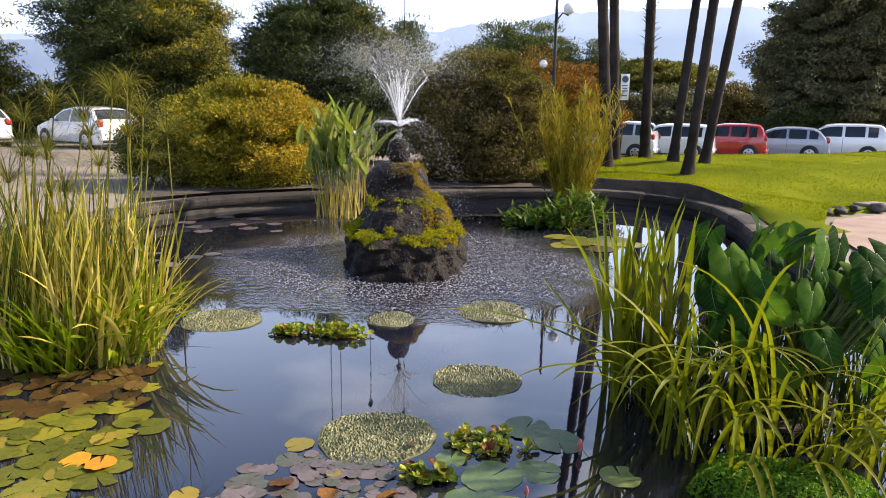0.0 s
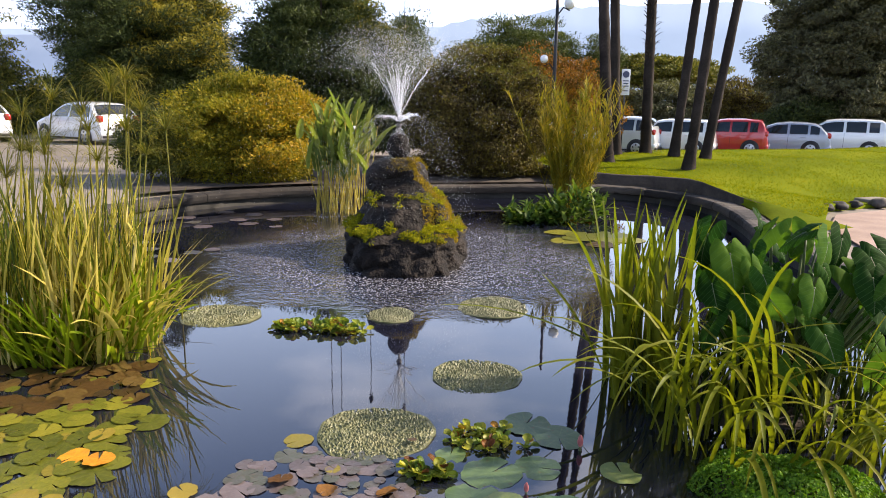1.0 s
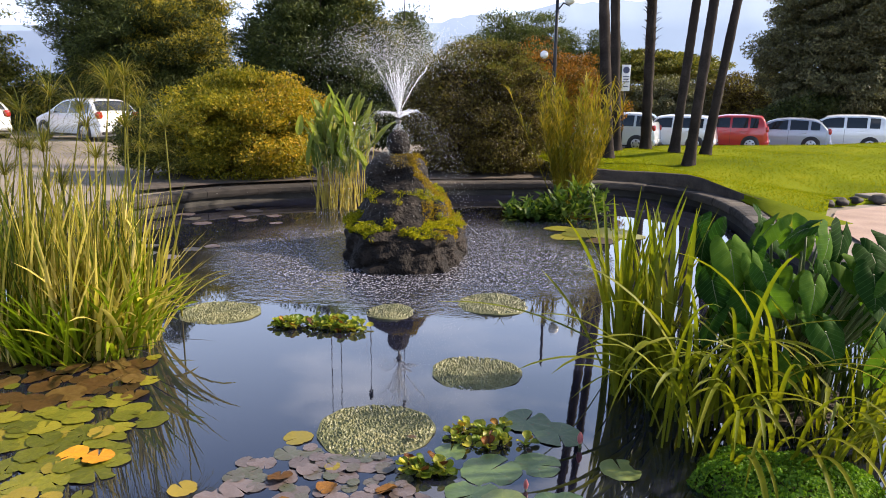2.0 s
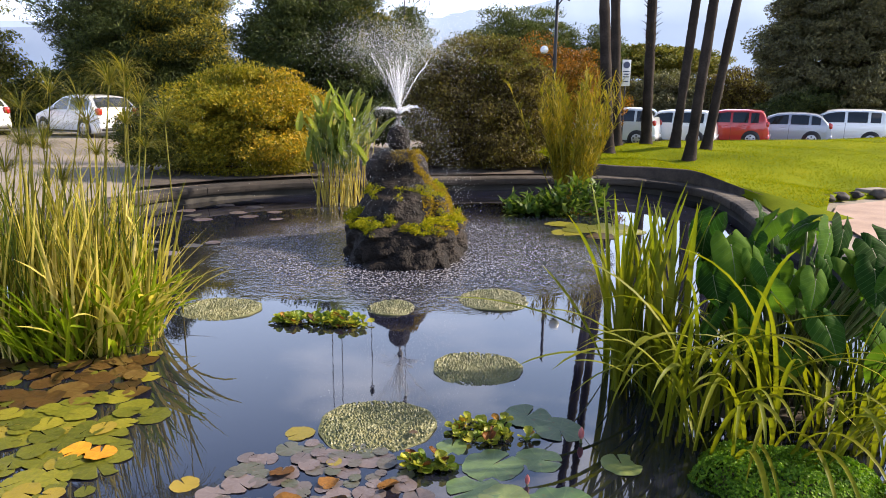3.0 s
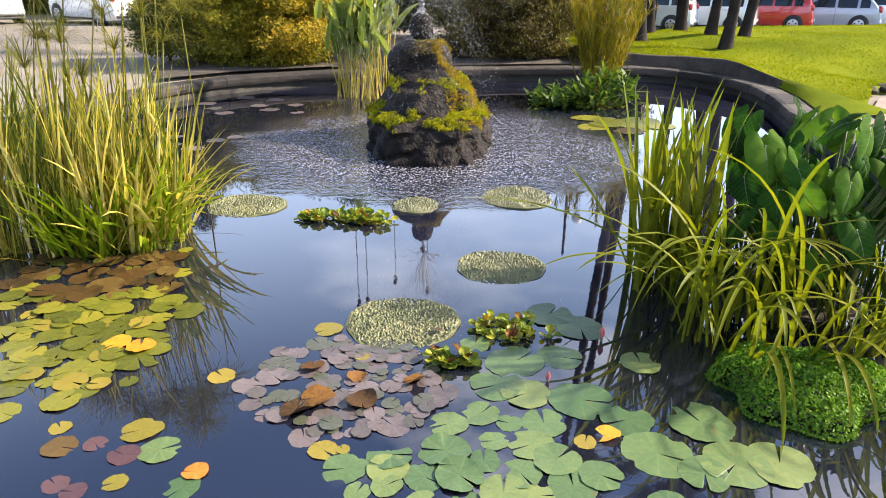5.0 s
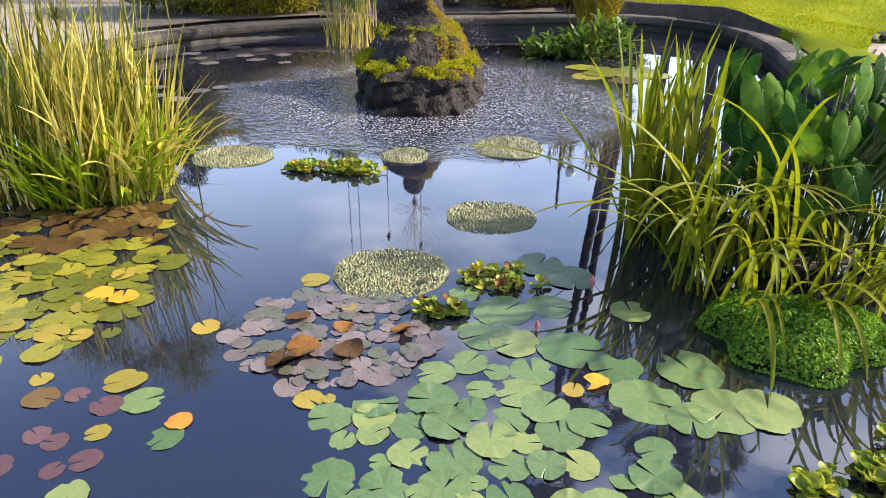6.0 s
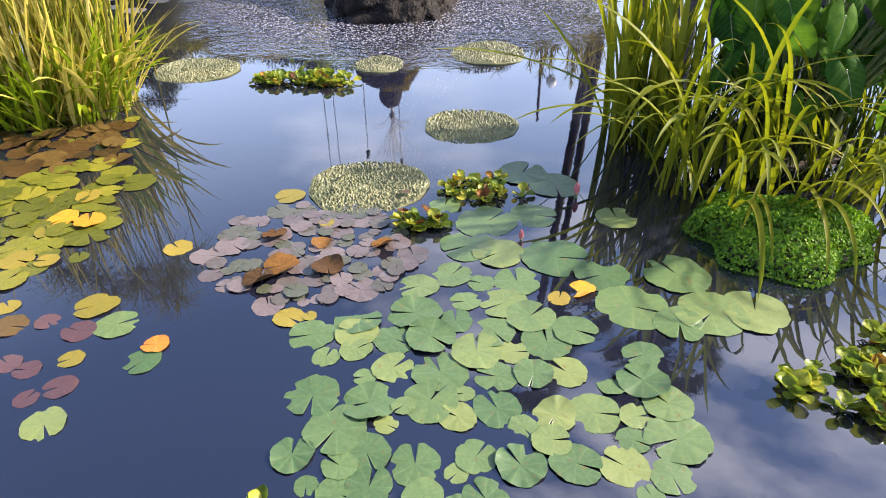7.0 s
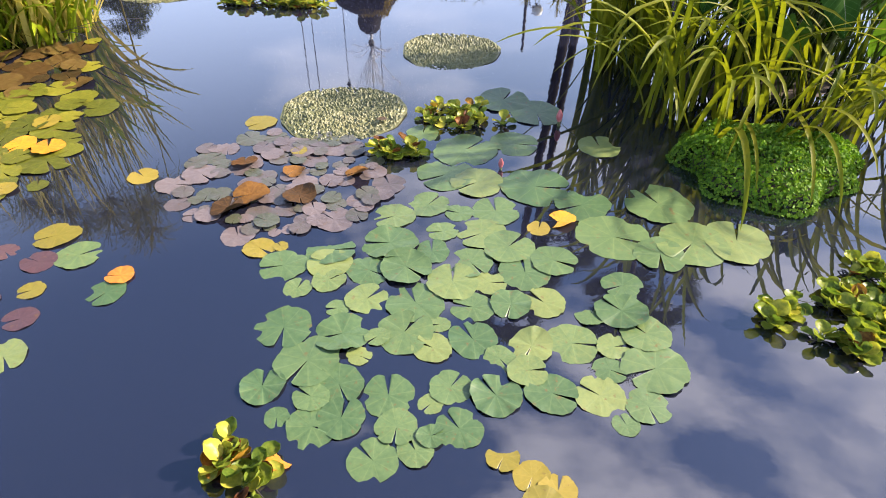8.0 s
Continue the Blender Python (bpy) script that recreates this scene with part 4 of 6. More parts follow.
def build_palm(x, y, height, lean_x, lean_y, r, seed):
    """A slim tall fan palm: ringed trunk, dead skirt and a crown of fans far above."""
    rg = np.random.default_rng(seed)
    z0 = float(lawn_height(np.array(x), np.array(y))) - 0.04
    palm = thing("fan_palm", x, y, z0, "tall slim fan palm with a grey ringed trunk on the lawn", "palm", "palms on the lawn")
    k = np.linspace(0, 1, 120)
    rad = r * (1 + 0.5 * np.exp(-k * height / 0.35)) * (1 - 0.25 * k) * (1 + 0.035 * np.sin(k * height * 2 * np.pi / 0.14) + 0.03 * rg.normal(size=120))
    h = Heap()
    spine = np.c_[lean_x * k * height, lean_y * k * height, k * height]
    tube(h, spine, rad, 14)
    part("trunk", h.mesh("trunk", PALM_BARK, True), palm)
    if seed == 72:
        h = Heap()
        for i in range(420):
            q = rg.uniform(0.19, 1.0)
            a = rg.uniform(0, 6.28)
            blade(h, spine[0] + (spine[-1] - spine[0]) * q + np.array([math.cos(a), math.sin(a), 0]) * r * 0.8, a, rg.uniform(0.15, 0.35), rg.uniform(0.2, 0.9), rg.uniform(0.5, 1.6), 0.05, 4)
        tagged(part("leaf_stub_sheath", h.mesh("leaf_stub_sheath", BARK), palm, "shaggy dark leaf stubs"), kind="stuff")
    h = Heap()
    topp = spine[-1]
    for i in range(34):
        az, el = rg.uniform(0, 2 * np.pi), rg.uniform(-0.7, 1.2)
        d = np.array([math.cos(az) * math.cos(el), math.sin(az) * math.cos(el), math.sin(el)])
        hub = topp + d * 0.9
        tube(h, [topp, (topp + hub) / 2, hub], [0.02, 0.015, 0.012], 4)
        sd = unit(np.cross(d, np.array([0.01, 0.02, 1])))
        nn = 16
        for j in range(nn):
            a = (j / (nn - 1) - 0.5) * 2.4
            ax = unit(d * math.cos(a) + sd * math.sin(a) + np.array([0, 0, -0.18]))
            h.add(*[q if isinstance(q, np.ndarray) and q.ndim == 2 and q.dtype != int else q.tolist() for q in leaf_sheet((hub + ax * 0.4)[None], ax[None], unit(np.cross(ax, sd) + 0.1)[None], np.array([0.85]), np.array([0.07]))])
    part("crown", h.mesh("crown", DARK_LEAF), palm)
    return palm


for i, (px, py, hh, lx, ly, r) in enumerate([(4.5, 18.4, 15.0, -0.085, 0.01, 0.15), (5.35, 20.9, 15.5, -0.07, 0.0, 0.15), (6.6, 22.0, 14.5, -0.03, 0.0, 0.16), (6.72, 19.6, 16.0, 0.065, 0.0, 0.13),
                                            (6.34, 17.3, 16.0, 0.07, 0.01, 0.13), (7.6, 19.5, 15.5, 0.125, 0.02, 0.13)]):
    build_palm(px, py, hh, lx, ly, r, 70 + i)


# ---- coping stones of the rim ----
def build_rim():
    rim = new("pond_rim")
    tagged(rim, "weathered grey stone coping round the pond", "pond rim", kind="structure")
    seg = np.linalg.norm(np.roll(EDGE, -1, 0) - EDGE, axis=1)
    run = np.concatenate([[0], np.cumsum(seg)])
    total = run[-1]
    loop = np.concatenate([EDGE, EDGE[:1]])
    outs = np.concatenate([OUT, OUT[:1]])
    count = int(total / 1.05)
    rg = np.random.default_rng(17)
    prof = np.array([(0.0, 0.14), (-0.02, 0.19), (-0.02, 0.255), (0.0, 0.285), (0.06, 0.3), (0.32, 0.3), (0.36, 0.285), (0.38, 0.24), (0.38, 0.13)])
    for i in range(count):
        a, b = total * i / count + 0.003, total * (i + 1) / count - 0.003
        s = np.linspace(a, b, 12)
        xy = np.c_[np.interp(s, run, loop[:, 0]), np.interp(s, run, loop[:, 1])]
        o = unit(np.c_[np.interp(s, run, outs[:, 0]), np.interp(s, run, outs[:, 1])])
        dz, do = rg.normal(0, 0.003), rg.normal(0, 0.004)
        v = []
        for k in range(12):
            for d, z in prof:
                w = Vector((xy[k, 0] * 3, xy[k, 1] * 3, z * 8))
                v.append((*(xy[k] + o[k] * (d + do + 0.012 * noise.noise(w * 2.6))), z + dz + 0.014 * noise.noise(w * 2.9)))
        m = len(prof)
        f = [[r * m + j, r * m + j + 1, (r + 1) * m + j + 1, (r + 1) * m + j] for r in range(11) for j in range(m - 1)]
        f += [[m - 1 - j for j in range(m)], [11 * m + j for j in range(m)]]
        part("coping_stone", make("coping_stone", v, [q[::-1] for q in f], COPING), rim)


build_rim()


# ---- floating leaves ----
def pad_mesh(name, mat, seed, dish=0.0, notch=0.12):
    """A round water-lily leaf of radius 1 with a notch between rounded lobes, a torn wavy rim and a little thickness."""
    rg = np.random.default_rng(seed)
    cols, rings = 64, (0.0, 0.2, 0.45, 0.7, 0.88, 1.0)
    gap = notch * rg.uniform(0.4, 1.9)
    shut = notch * rg.uniform(0.2, 0.8)
    ph = rg.uniform(0, 6.28, 6)
    ang = np.linspace(gap, 2 * np.pi - shut, cols)
    edge = 1 + 0.03 * np.sin(3 * ang + ph[0]) + 0.02 * np.sin(7 * ang + ph[1]) + 0.01 * np.sin(17 * ang + ph[2]) + rg.normal(0, 0.006, cols)
    edge *= 1 - 0.1 * np.exp(-(((ang - ang[0]) / 0.12) ** 2)) - 0.1 * np.exp(-(((ang - ang[-1]) / 0.12) ** 2))
    for _ in range(int(rg.integers(0, 3))):
        edge -= rg.uniform(0.03, 0.12) * np.exp(-(((ang - rg.uniform(0.4, 5.9)) / rg.uniform(0.03, 0.1)) ** 2))
    top = []
    for r in rings:
        wob = 1 + (edge - 1) * r**3
        x, y = r * wob * np.cos(ang), r * wob * np.sin(ang) * 0.97
        lift = 1.25 * dish * np.maximum(0, np.sin(ang + ph[1])) ** 2 * r * r if dish > 0.1 else dish * r**3 * (0.6 + 0.5 * np.sin(ang + ph[1]))
        z = 0.05 * r * r * np.sin(2 * ang + ph[3]) + lift + 0.025 * np.sin(5 * ang + ph[2]) * r * r + 0.012 * np.sin(9 * ang + ph[4]) * r**3 + 0.02 * r * np.abs(np.sin(4.5 * ang + ph[5])) - 0.01 * r**2
        top.append(np.c_[x, y, z + 0.03])
    top = np.concatenate(top)
    low = top.copy()
    low[:, :2] *= 0.965
    low[:, 2] -= 0.008
    n = len(top)
    f = []
    for k in range(len(rings) - 1):
        for j in range(cols - 1):
            q = [k * cols + j, k * cols + j + 1, (k + 1) * cols + j + 1, (k + 1) * cols + j]
            f.append(q[::-1])
            f.append([i + n for i in q])
    e = (len(rings) - 1) * cols
    # the thin rim has corners of its own, so that the face stays flat up to its edge
    for j in range(cols - 1):
        f.append([2 * n + j, 2 * n + j + 1, 2 * n + cols + j + 1, 2 * n + cols + j][::-1])
    for k in range(len(rings) - 1):
        for j in (0, cols - 1):
            f.append([k * cols + j, (k + 1) * cols + j, n + (k + 1) * cols + j, n + k * cols + j])
    me = make(name, np.concatenate([top, low, top[e:], low[e:]]), f, mat, True)
    return me


PADS = {}


def pad_set(key, mat, dish=0.0):
    PADS[key] = [pad_mesh("lily_pad", mat, 300 + 11 * i + len(key), dish * (0.4 + 0.25 * i), {"brown": 0.06, "lime": 0.1, "rust": 0.08}.get(key, 0.12)) for i in range(8)]


for key, mat, dish in (("green", PAD_GREEN, 0.0), ("lime", PAD_LIME, 0.02), ("brown", PAD_BROWN, 0.0), ("rust", PAD_RUST, 0.12), ("curl", PAD_CURL, 0.32), ("purple", PAD_PURPLE, 0.0), ("gold", PAD_GOLD, 0.03),
                       ("orange", PAD_ORANGE, 0.1), ("raised", PAD_GREEN, 0.07)):
    pad_set(key, mat, dish)
PAD_WORDS = {
    "green": "soft green notched water-lily pad floating on the pond", "lime": "yellow-green sunlit water-lily pad in a crowded patch", "brown": "purplish brown small water-lily pad in a dense patch",
    "rust": "rusty brown old water-lily pad among green ones", "curl": "curled brown water-lily leaf standing off the water", "purple": "dull purple sinking water-lily pad", "gold": "yellow ageing water-lily pad",
    "orange": "orange dying water-lily leaf on the water", "raised": "green water-lily pad with an upturned rim"}
pad_rg = np.random.default_rng(99)
placed = []


def lay_pad(key, x, y, r, tilt=0.0):
    """Pads that overlap lie one over another."""
    over = sum(1 for a, b, c in placed if (a - x) ** 2 + (b - y) ** 2 < (0.8 * (c + r)) ** 2)
    placed.append((x, y, r))
    ob = thing("lily_pad", x, y, 0.001 + 0.0035 * min(over, 6), PAD_WORDS[key], "lily pad", "water-lily pads", me=PADS[key][int(pad_rg.integers(0, 8))])
    ob.rotation_euler = (pad_rg.normal(0, 0.012 + tilt), pad_rg.normal(0, 0.012 + tilt), pad_rg.uniform(0, 6.28))
    ob.scale = (r, r * pad_rg.uniform(0.94, 1.03), 0.5 * min(r, 0.12) if key not in ('curl', 'orange', 'raised') else min(r, 0.12))
    return ob


GREEN_FAR = [(0.61, 2.96, 0.165), (0.81, 2.8, 0.13), (1.17, 2.8, 0.16), (0.9, 2.55, 0.159), (1.07, 2.42, 0.111), (1.23, 2.49, 0.154), (1.43, 2.5, 0.149), (0.29, 3.32, 0.165), (0.56, 3.38, 0.128), (0.18, 3.08, 0.142), (0.33, 3.0, 0.125),
             (0.73, 3.73, 0.151), (0.55, 3.9, 0.153), (0.07, 3.51, 0.093), (1.01, 3.34, 0.114), (0.86, 2.23, 0.082), (-0.07, 2.73, 0.096), (0.09, 2.82, 0.099), (0.4, 2.76, 0.108), (0.23, 2.75, 0.065)]
GREEN_MID = [(0.15, 2.61, 0.069), (0.32, 2.59, 0.108), (0.1, 2.47, 0.078), (-0.08, 2.53, 0.117), (0.43, 2.49, 0.107), (-0.33, 2.49, 0.103), (-0.33, 2.4, 0.092), (-0.52, 2.39, 0.099), (-0.32, 2.29, 0.069), (-0.16, 2.35, 0.091),
             (-0.01, 2.36, 0.105), (0.26, 2.39, 0.092), (0.18, 2.27, 0.108), (0.48, 2.32, 0.103), (0.61, 2.39, 0.095), (0.33, 2.26, 0.069), (0.53, 2.14, 0.084), (0.4, 2.13, 0.08), (0.25, 2.12, 0.083), (0.03, 2.15, 0.11),
             (-0.16, 2.18, 0.083), (-0.27, 2.13, 0.046), (-0.44, 2.25, 0.056), (-0.46, 2.03, 0.104), (-0.24, 1.99, 0.1), (-0.01, 1.99, 0.105), (-0.11, 1.97, 0.046), (0.09, 1.91, 0.072), (0.24, 1.95, 0.092), (0.12, 2.03, 0.041)]
GREEN_NEAR = [(0.7, 2.07, 0.065), (0.82, 2.08, 0.098), (0.88, 1.96, 0.092), (0.87, 1.79, 0.114), (0.71, 1.79, 0.06), (0.75, 1.9, 0.062), (0.8, 1.63, 0.073), (0.71, 1.56, 0.044), (0.45, 1.91, 0.082), (0.6, 1.92, 0.095), (0.33, 1.85, 0.061),
              (0.42, 1.79, 0.069), (0.49, 1.69, 0.089), (0.65, 1.68, 0.084), (0.15, 1.73, 0.072), (0.3, 1.69, 0.089), (0.08, 1.66, 0.041), (-0.06, 1.7, 0.09), (0.17, 1.56, 0.078), (-0.35, 1.86, 0.115), (-0.23, 1.75, 0.087),
              (-0.17, 1.88, 0.045), (-0.49, 1.75, 0.077), (-0.32, 1.7, 0.062), (-0.3, 1.58, 0.082), (-0.21, 1.61, 0.078), (-0.03, 1.57, 0.069), (-0.1, 1.45, 0.076), (0.03, 1.48, 0.06), (0.08, 1.53, 0.045), (-0.42, 1.62, 0.041)]
for x, y, r in GREEN_FAR:
    lay_pad("green", x, y, r * 1.04)
for i, (x, y, r) in enumerate(GREEN_MID + GREEN_NEAR):
    lay_pad("raised" if i % 7 == 3 else "green", x, y, r * 1.05, 0.02 if i % 5 == 0 else 0.0)
BROWN = [(-1.03, 3.26, 0.084), (-0.96, 3.36, 0.072), (-0.86, 3.47, 0.082), (-1.14, 3.02, 0.11), (-1.04, 3.11, 0.093), (-1.08, 2.85, 0.076), (-0.75, 2.6, 0.099), (-0.98, 2.76, 0.075), (-0.34, 2.71, 0.1), (-0.1, 3.0, 0.091), (-0.39, 3.36, 0.093),
         (-0.76, 2.91, 0.088), (-0.72, 3.09, 0.07), (-0.49, 3.23, 0.073), (-0.51, 3.02, 0.083), (-0.32, 3.04, 0.07), (-0.66, 3.26, 0.073), (-0.68, 2.76, 0.078), (-0.47, 2.71, 0.064), (-0.24, 2.86, 0.08), (-0.51, 3.44, 0.076), (-0.72, 3.47, 0.077)]
for x, y, r in BROWN:
    lay_pad("brown", x, y, r * pad_rg.uniform(0.72, 1.0))
tries = 0
more = 0
while more < 75 and tries < 3000:
    tries += 1
    x, y = pad_rg.uniform(-1.2, -0.08), pad_rg.uniform(2.6, 3.6)
    if ((x + 0.62 - 0.15 * (3.1 - y)) / 0.52) ** 2 + ((y - 3.08) / 0.48) ** 2 < 1 and all((x - a) ** 2 + (y - b) ** 2 > (0.5 * (c + 0.045)) ** 2 for a, b, c in placed):
        lay_pad("brown", x, y, pad_rg.uniform(0.03, 0.065))
        more += 1
for x, y, r in [(-0.83, 2.8, 0.085), (-0.75, 2.9, 0.09), (-0.52, 2.89, 0.08), (-0.58, 3.12, 0.057), (-0.26, 3.09, 0.06), (-0.84, 3.21, 0.07)]:
    lay_pad("curl", x, y, r, 0.12)
for x, y, r in [(-0.84, 3.65, 0.089), (-1.32, 3.1, 0.075), (-0.64, 2.51, 0.072), (-0.55, 2.52, 0.035), (-0.58, 3.32, 0.045), (0.58, 2.62, 0.055)]:
    lay_pad("gold", x, y, r)
lay_pad("orange", 0.69, 2.68, 0.07, 0.15)
LIME = [(-1.86, 3.26, 0.142), (-2.19, 3.32, 0.109), (-2.17, 3.12, 0.105), (-2.02, 3.14, 0.09), (-1.82, 3.85, 0.12), (-1.98, 3.99, 0.109), (-1.97, 3.6, 0.117), (-2.19, 3.51, 0.115), (-1.85, 3.48, 0.081), (-2.49, 3.83, 0.123), (-2.38, 3.95, 0.144),
        (-2.12, 3.65, 0.101), (-2.44, 3.55, 0.099), (-2.32, 3.58, 0.099), (-2.16, 4.12, 0.112), (-2.63, 3.83, 0.088), (-2.34, 3.29, 0.094), (-2.28, 3.76, 0.087), (-2.62, 3.35, 0.11), (-2.55, 3.1, 0.12), (-2.4, 2.95, 0.11), (-2.7, 3.6, 0.11)]
RUSTY = [(-2.07, 4.2, 0.095), (-2.36, 4.07, 0.093), (-2.42, 4.34, 0.137), (-2.54, 4.2, 0.133), (-2.31, 4.54, 0.122), (-2.28, 4.77, 0.126), (-2.52, 4.75, 0.126), (-2.62, 4.07, 0.13), (-2.73, 4.08, 0.111), (-2.76, 4.32, 0.097), (-2.19, 4.32, 0.097),
         (-2.1, 4.45, 0.09), (-2.9, 4.1, 0.12), (-2.4, 3.72, 0.09), (-2.75, 3.9, 0.1)]
for x, y, r in LIME:
    lay_pad("lime", x, y, r)
for x, y, r in RUSTY:
    lay_pad("rust" if r > 0.09 else "lime", x, y, r)
tries = more = 0
while more < 95 and tries < 4000:
    tries += 1
    x, y = pad_rg.uniform(-3.3, -1.75), pad_rg.uniform(2.9, 4.9)
    if x < -1.75 - 0.12 * (y - 3.2) - (0.25 if y > 4 else 0) and all((x - a) ** 2 + (y - b) ** 2 > (0.5 * (c + 0.07)) ** 2 for a, b, c in placed):
        lay_pad(("lime", "lime", "lime", "gold")[int(pad_rg.integers(0, 4))] if y < 4.05 else ("rust", "rust", "lime")[int(pad_rg.integers(0, 3))], x, y, pad_rg.uniform(0.05, 0.1))
        more += 1
for key, x, y, r in [("orange", -2.06, 3.41, 0.085), ("orange", -1.9, 3.38, 0.085), ("gold", -1.54, 2.62, 0.1), ("green", -1.39, 2.48, 0.098), ("green", -1.19, 2.24, 0.077), ("orange", -1.17, 2.34, 0.058), ("gold", -1.49, 2.26, 0.056),
                     ("purple", -1.64, 2.2, 0.057), ("purple", -1.46, 2.1, 0.067), ("purple", -1.54, 2.44, 0.075), ("purple", -1.56, 2.04, 0.05), ("green", -1.43, 1.91, 0.085), ("lime", -2.06, 2.83, 0.097), ("gold", -1.94, 2.62, 0.055),
                     ("rust", -1.86, 2.48, 0.083), ("purple", -1.71, 2.51, 0.055), ("purple", -1.74, 2.24, 0.06), ("purple", -1.8, 2.05, 0.07), ("lime", -2.3, 2.72, 0.09)]:
    lay_pad(key, x, y, r)
for x, y, r in [(-4.57, 11.62, 0.29), (-4.1, 12.32, 0.31), (-3.32, 11.12, 0.3), (-3.98, 10.79, 0.27), (-3.6, 11.5, 0.28), (-3.5, 12.1, 0.3), (-4.3, 11.2, 0.25), (-3.0, 11.6, 0.25), (-2.8, 10.9, 0.2), (-4.04, 8.98, 0.23), (-3.52, 8.31, 0.25),
                (-3.9, 8.5, 0.25), (-3.4, 8.8, 0.22), (-4.4, 9.4, 0.24), (-3.2, 9.0, 0.2)]:
    lay_pad("brown", x, y, r * 0.58)
for x, y, r in [(2.24, 10.49, 0.3), (1.88, 9.99, 0.25), (2.5, 10.0, 0.28), (2.1, 10.2, 0.25), (2.7, 10.5, 0.3), (2.35, 9.7, 0.22), (1.9, 10.7, 0.25), (2.9, 10.1, 0.25)]:
    lay_pad("rust" if r < 0.24 else "lime", x, y, r)


def build_blistered_pad(x, y, r, seed):
    """A big round leaf puckered into rows of blisters along its ribs."""
    rings, cols = 64, 230
    v = [(0, 0, 0.02)]
    for i in range(1, rings + 1):
        q = i / rings
        for j in range(cols):
            a = 2 * math.pi * j / cols
            wob = 1 + 0.02 * math.sin(3 * a + seed) + 0.012 * math.sin(11 * a + seed)
            px, py = r * q * wob * math.cos(a), r * q * wob * math.sin(a)
            d = noise.voronoi(Vector((px * 66, py * 66, seed)))[0]
            lump = max(0.0, 0.62 - d[0]) * 0.034 * min(1, q * 4) * min(1, (1 - q) * 14)
            rib = 0.006 * abs(math.sin(a * 9 + 0.3 * math.sin(5 * q))) ** 0.3
            v.append((px, py, 0.003 + lump + rib * (1 - q**6) + 0.01 * math.sin(2 * a + seed) * q))
    f = [[0, 1 + j, 1 + (j + 1) % cols] for j in range(cols)]
    f += [[1 + i * cols + j, 1 + (i + 1) * cols + j, 1 + (i + 1) * cols + (j + 1) % cols, 1 + i * cols + (j + 1) % cols] for i in range(rings - 1) for j in range(cols)]
    k = len(v)
    v += [(p[0] * 0.99, p[1] * 0.99, -0.01) for p in v[1 + (rings - 1) * cols:]]
    f += [[1 + (rings - 1) * cols + j, k + j, k + (j + 1) % cols, 1 + (rings - 1) * cols + (j + 1) % cols] for j in range(cols)]
    thing("giant_lily_pad", x, y, 0.0, "big round puckered olive water-lily pad floating flat", "giant lily pad", "big puckered pads", me=make("giant_lily_pad", v, f, BLISTER, False))


for i, (x, y, r) in enumerate([(-2.1, 6.05, 0.37), (-0.49, 6.12, 0.24), (0.27, 4.68, 0.335), (0.52, 6.43, 0.37), (-0.39, 3.77, 0.36)]):
    build_blistered_pad(x, y, r, 2.0 + 3 * i)
fallen = lay_pad("rust", -0.16, 3.62, 0.03, 0.2)
fallen.location.z = 0.035


def leaf_disc(name, mat, seed):
    """A plump spoon-shaped floating leaf with a swollen stalk, length 1."""
    rg = np.random.default_rng(seed)
    cols, rows = 8, 7
    v = []
    for i in range(rows + 1):
        s = i / rows
        w = 0.42 * math.sin(math.pi * min(1, s * 0.93 + 0.07)) ** 0.55
        for j in range(cols + 1):
            t = j / cols * 2 - 1
            v.append((t * w, 0.35 + s * 0.75, 0.35 + 0.35 * s - 0.16 * s * s + 0.16 * t * t + 0.02 * rg.normal()))
    f = [[i * (cols + 1) + j, i * (cols + 1) + j + 1, (i + 1) * (cols + 1) + j + 1, (i + 1) * (cols + 1) + j] for i in range(rows) for j in range(cols)]
    h = Heap()
    h.add(v, f)
    tube(h, [(0, 0, 0), (0, 0.12, 0.13), (0, 0.25, 0.26), (0, 0.4, 0.37)], [0.05, 0.1, 0.09, 0.03], 7)
    return h.mesh(name, mat, True)


HY = [leaf_disc("leaf", HYACINTH, 400 + i) for i in range(3)] + [leaf_disc("leaf", HYACINTH_OLD, 410)]


def build_hyacinth(x, y, rx, ry, rosettes, size, seed, label, old=0.15):
    """A raft of water hyacinth: rosettes of spoon leaves over dark roots."""
    rg = np.random.default_rng(seed)
    raft = thing("water_hyacinth", x, y, 0.0, label, "water hyacinth", "floating rosettes")
    h = Heap()
    for _ in range(rosettes):
        a, q = rg.uniform(0, 6.28), math.sqrt(rg.random())
        cx, cy = rx * q * math.cos(a), ry * q * math.sin(a)
        for k in range(int(rg.integers(5, 8))):
            s = size * rg.uniform(0.7, 1.2)
            lean = rg.uniform(-25, 40)
            me = HY[3] if rg.random() < old else HY[int(rg.integers(0, 3))]
            m = Matrix.Translation((cx, cy, 0.0)) @ pose(0, 0, 0, 0, 0, float(rg.uniform(0, 360))) @ pose(0, 0, 0, lean, float(rg.uniform(-20, 20)), 0) @ Matrix.Diagonal((s, s, s, 1))
            part("leaf", me, raft, m=m)
        for k in range(5):
            az = rg.uniform(0, 6.28)
            tube(h, [(cx, cy, 0.012), (cx + 0.03 * math.cos(az), cy + 0.03 * math.sin(az), 0.008), (cx + 0.06 * math.cos(az), cy + 0.06 * math.sin(az), -0.01)], [0.004, 0.003, 0.001], 4)
    tagged(part("root_mat", h.mesh("root_mat", ROOT), raft, "dark stringy roots"), kind="stuff")


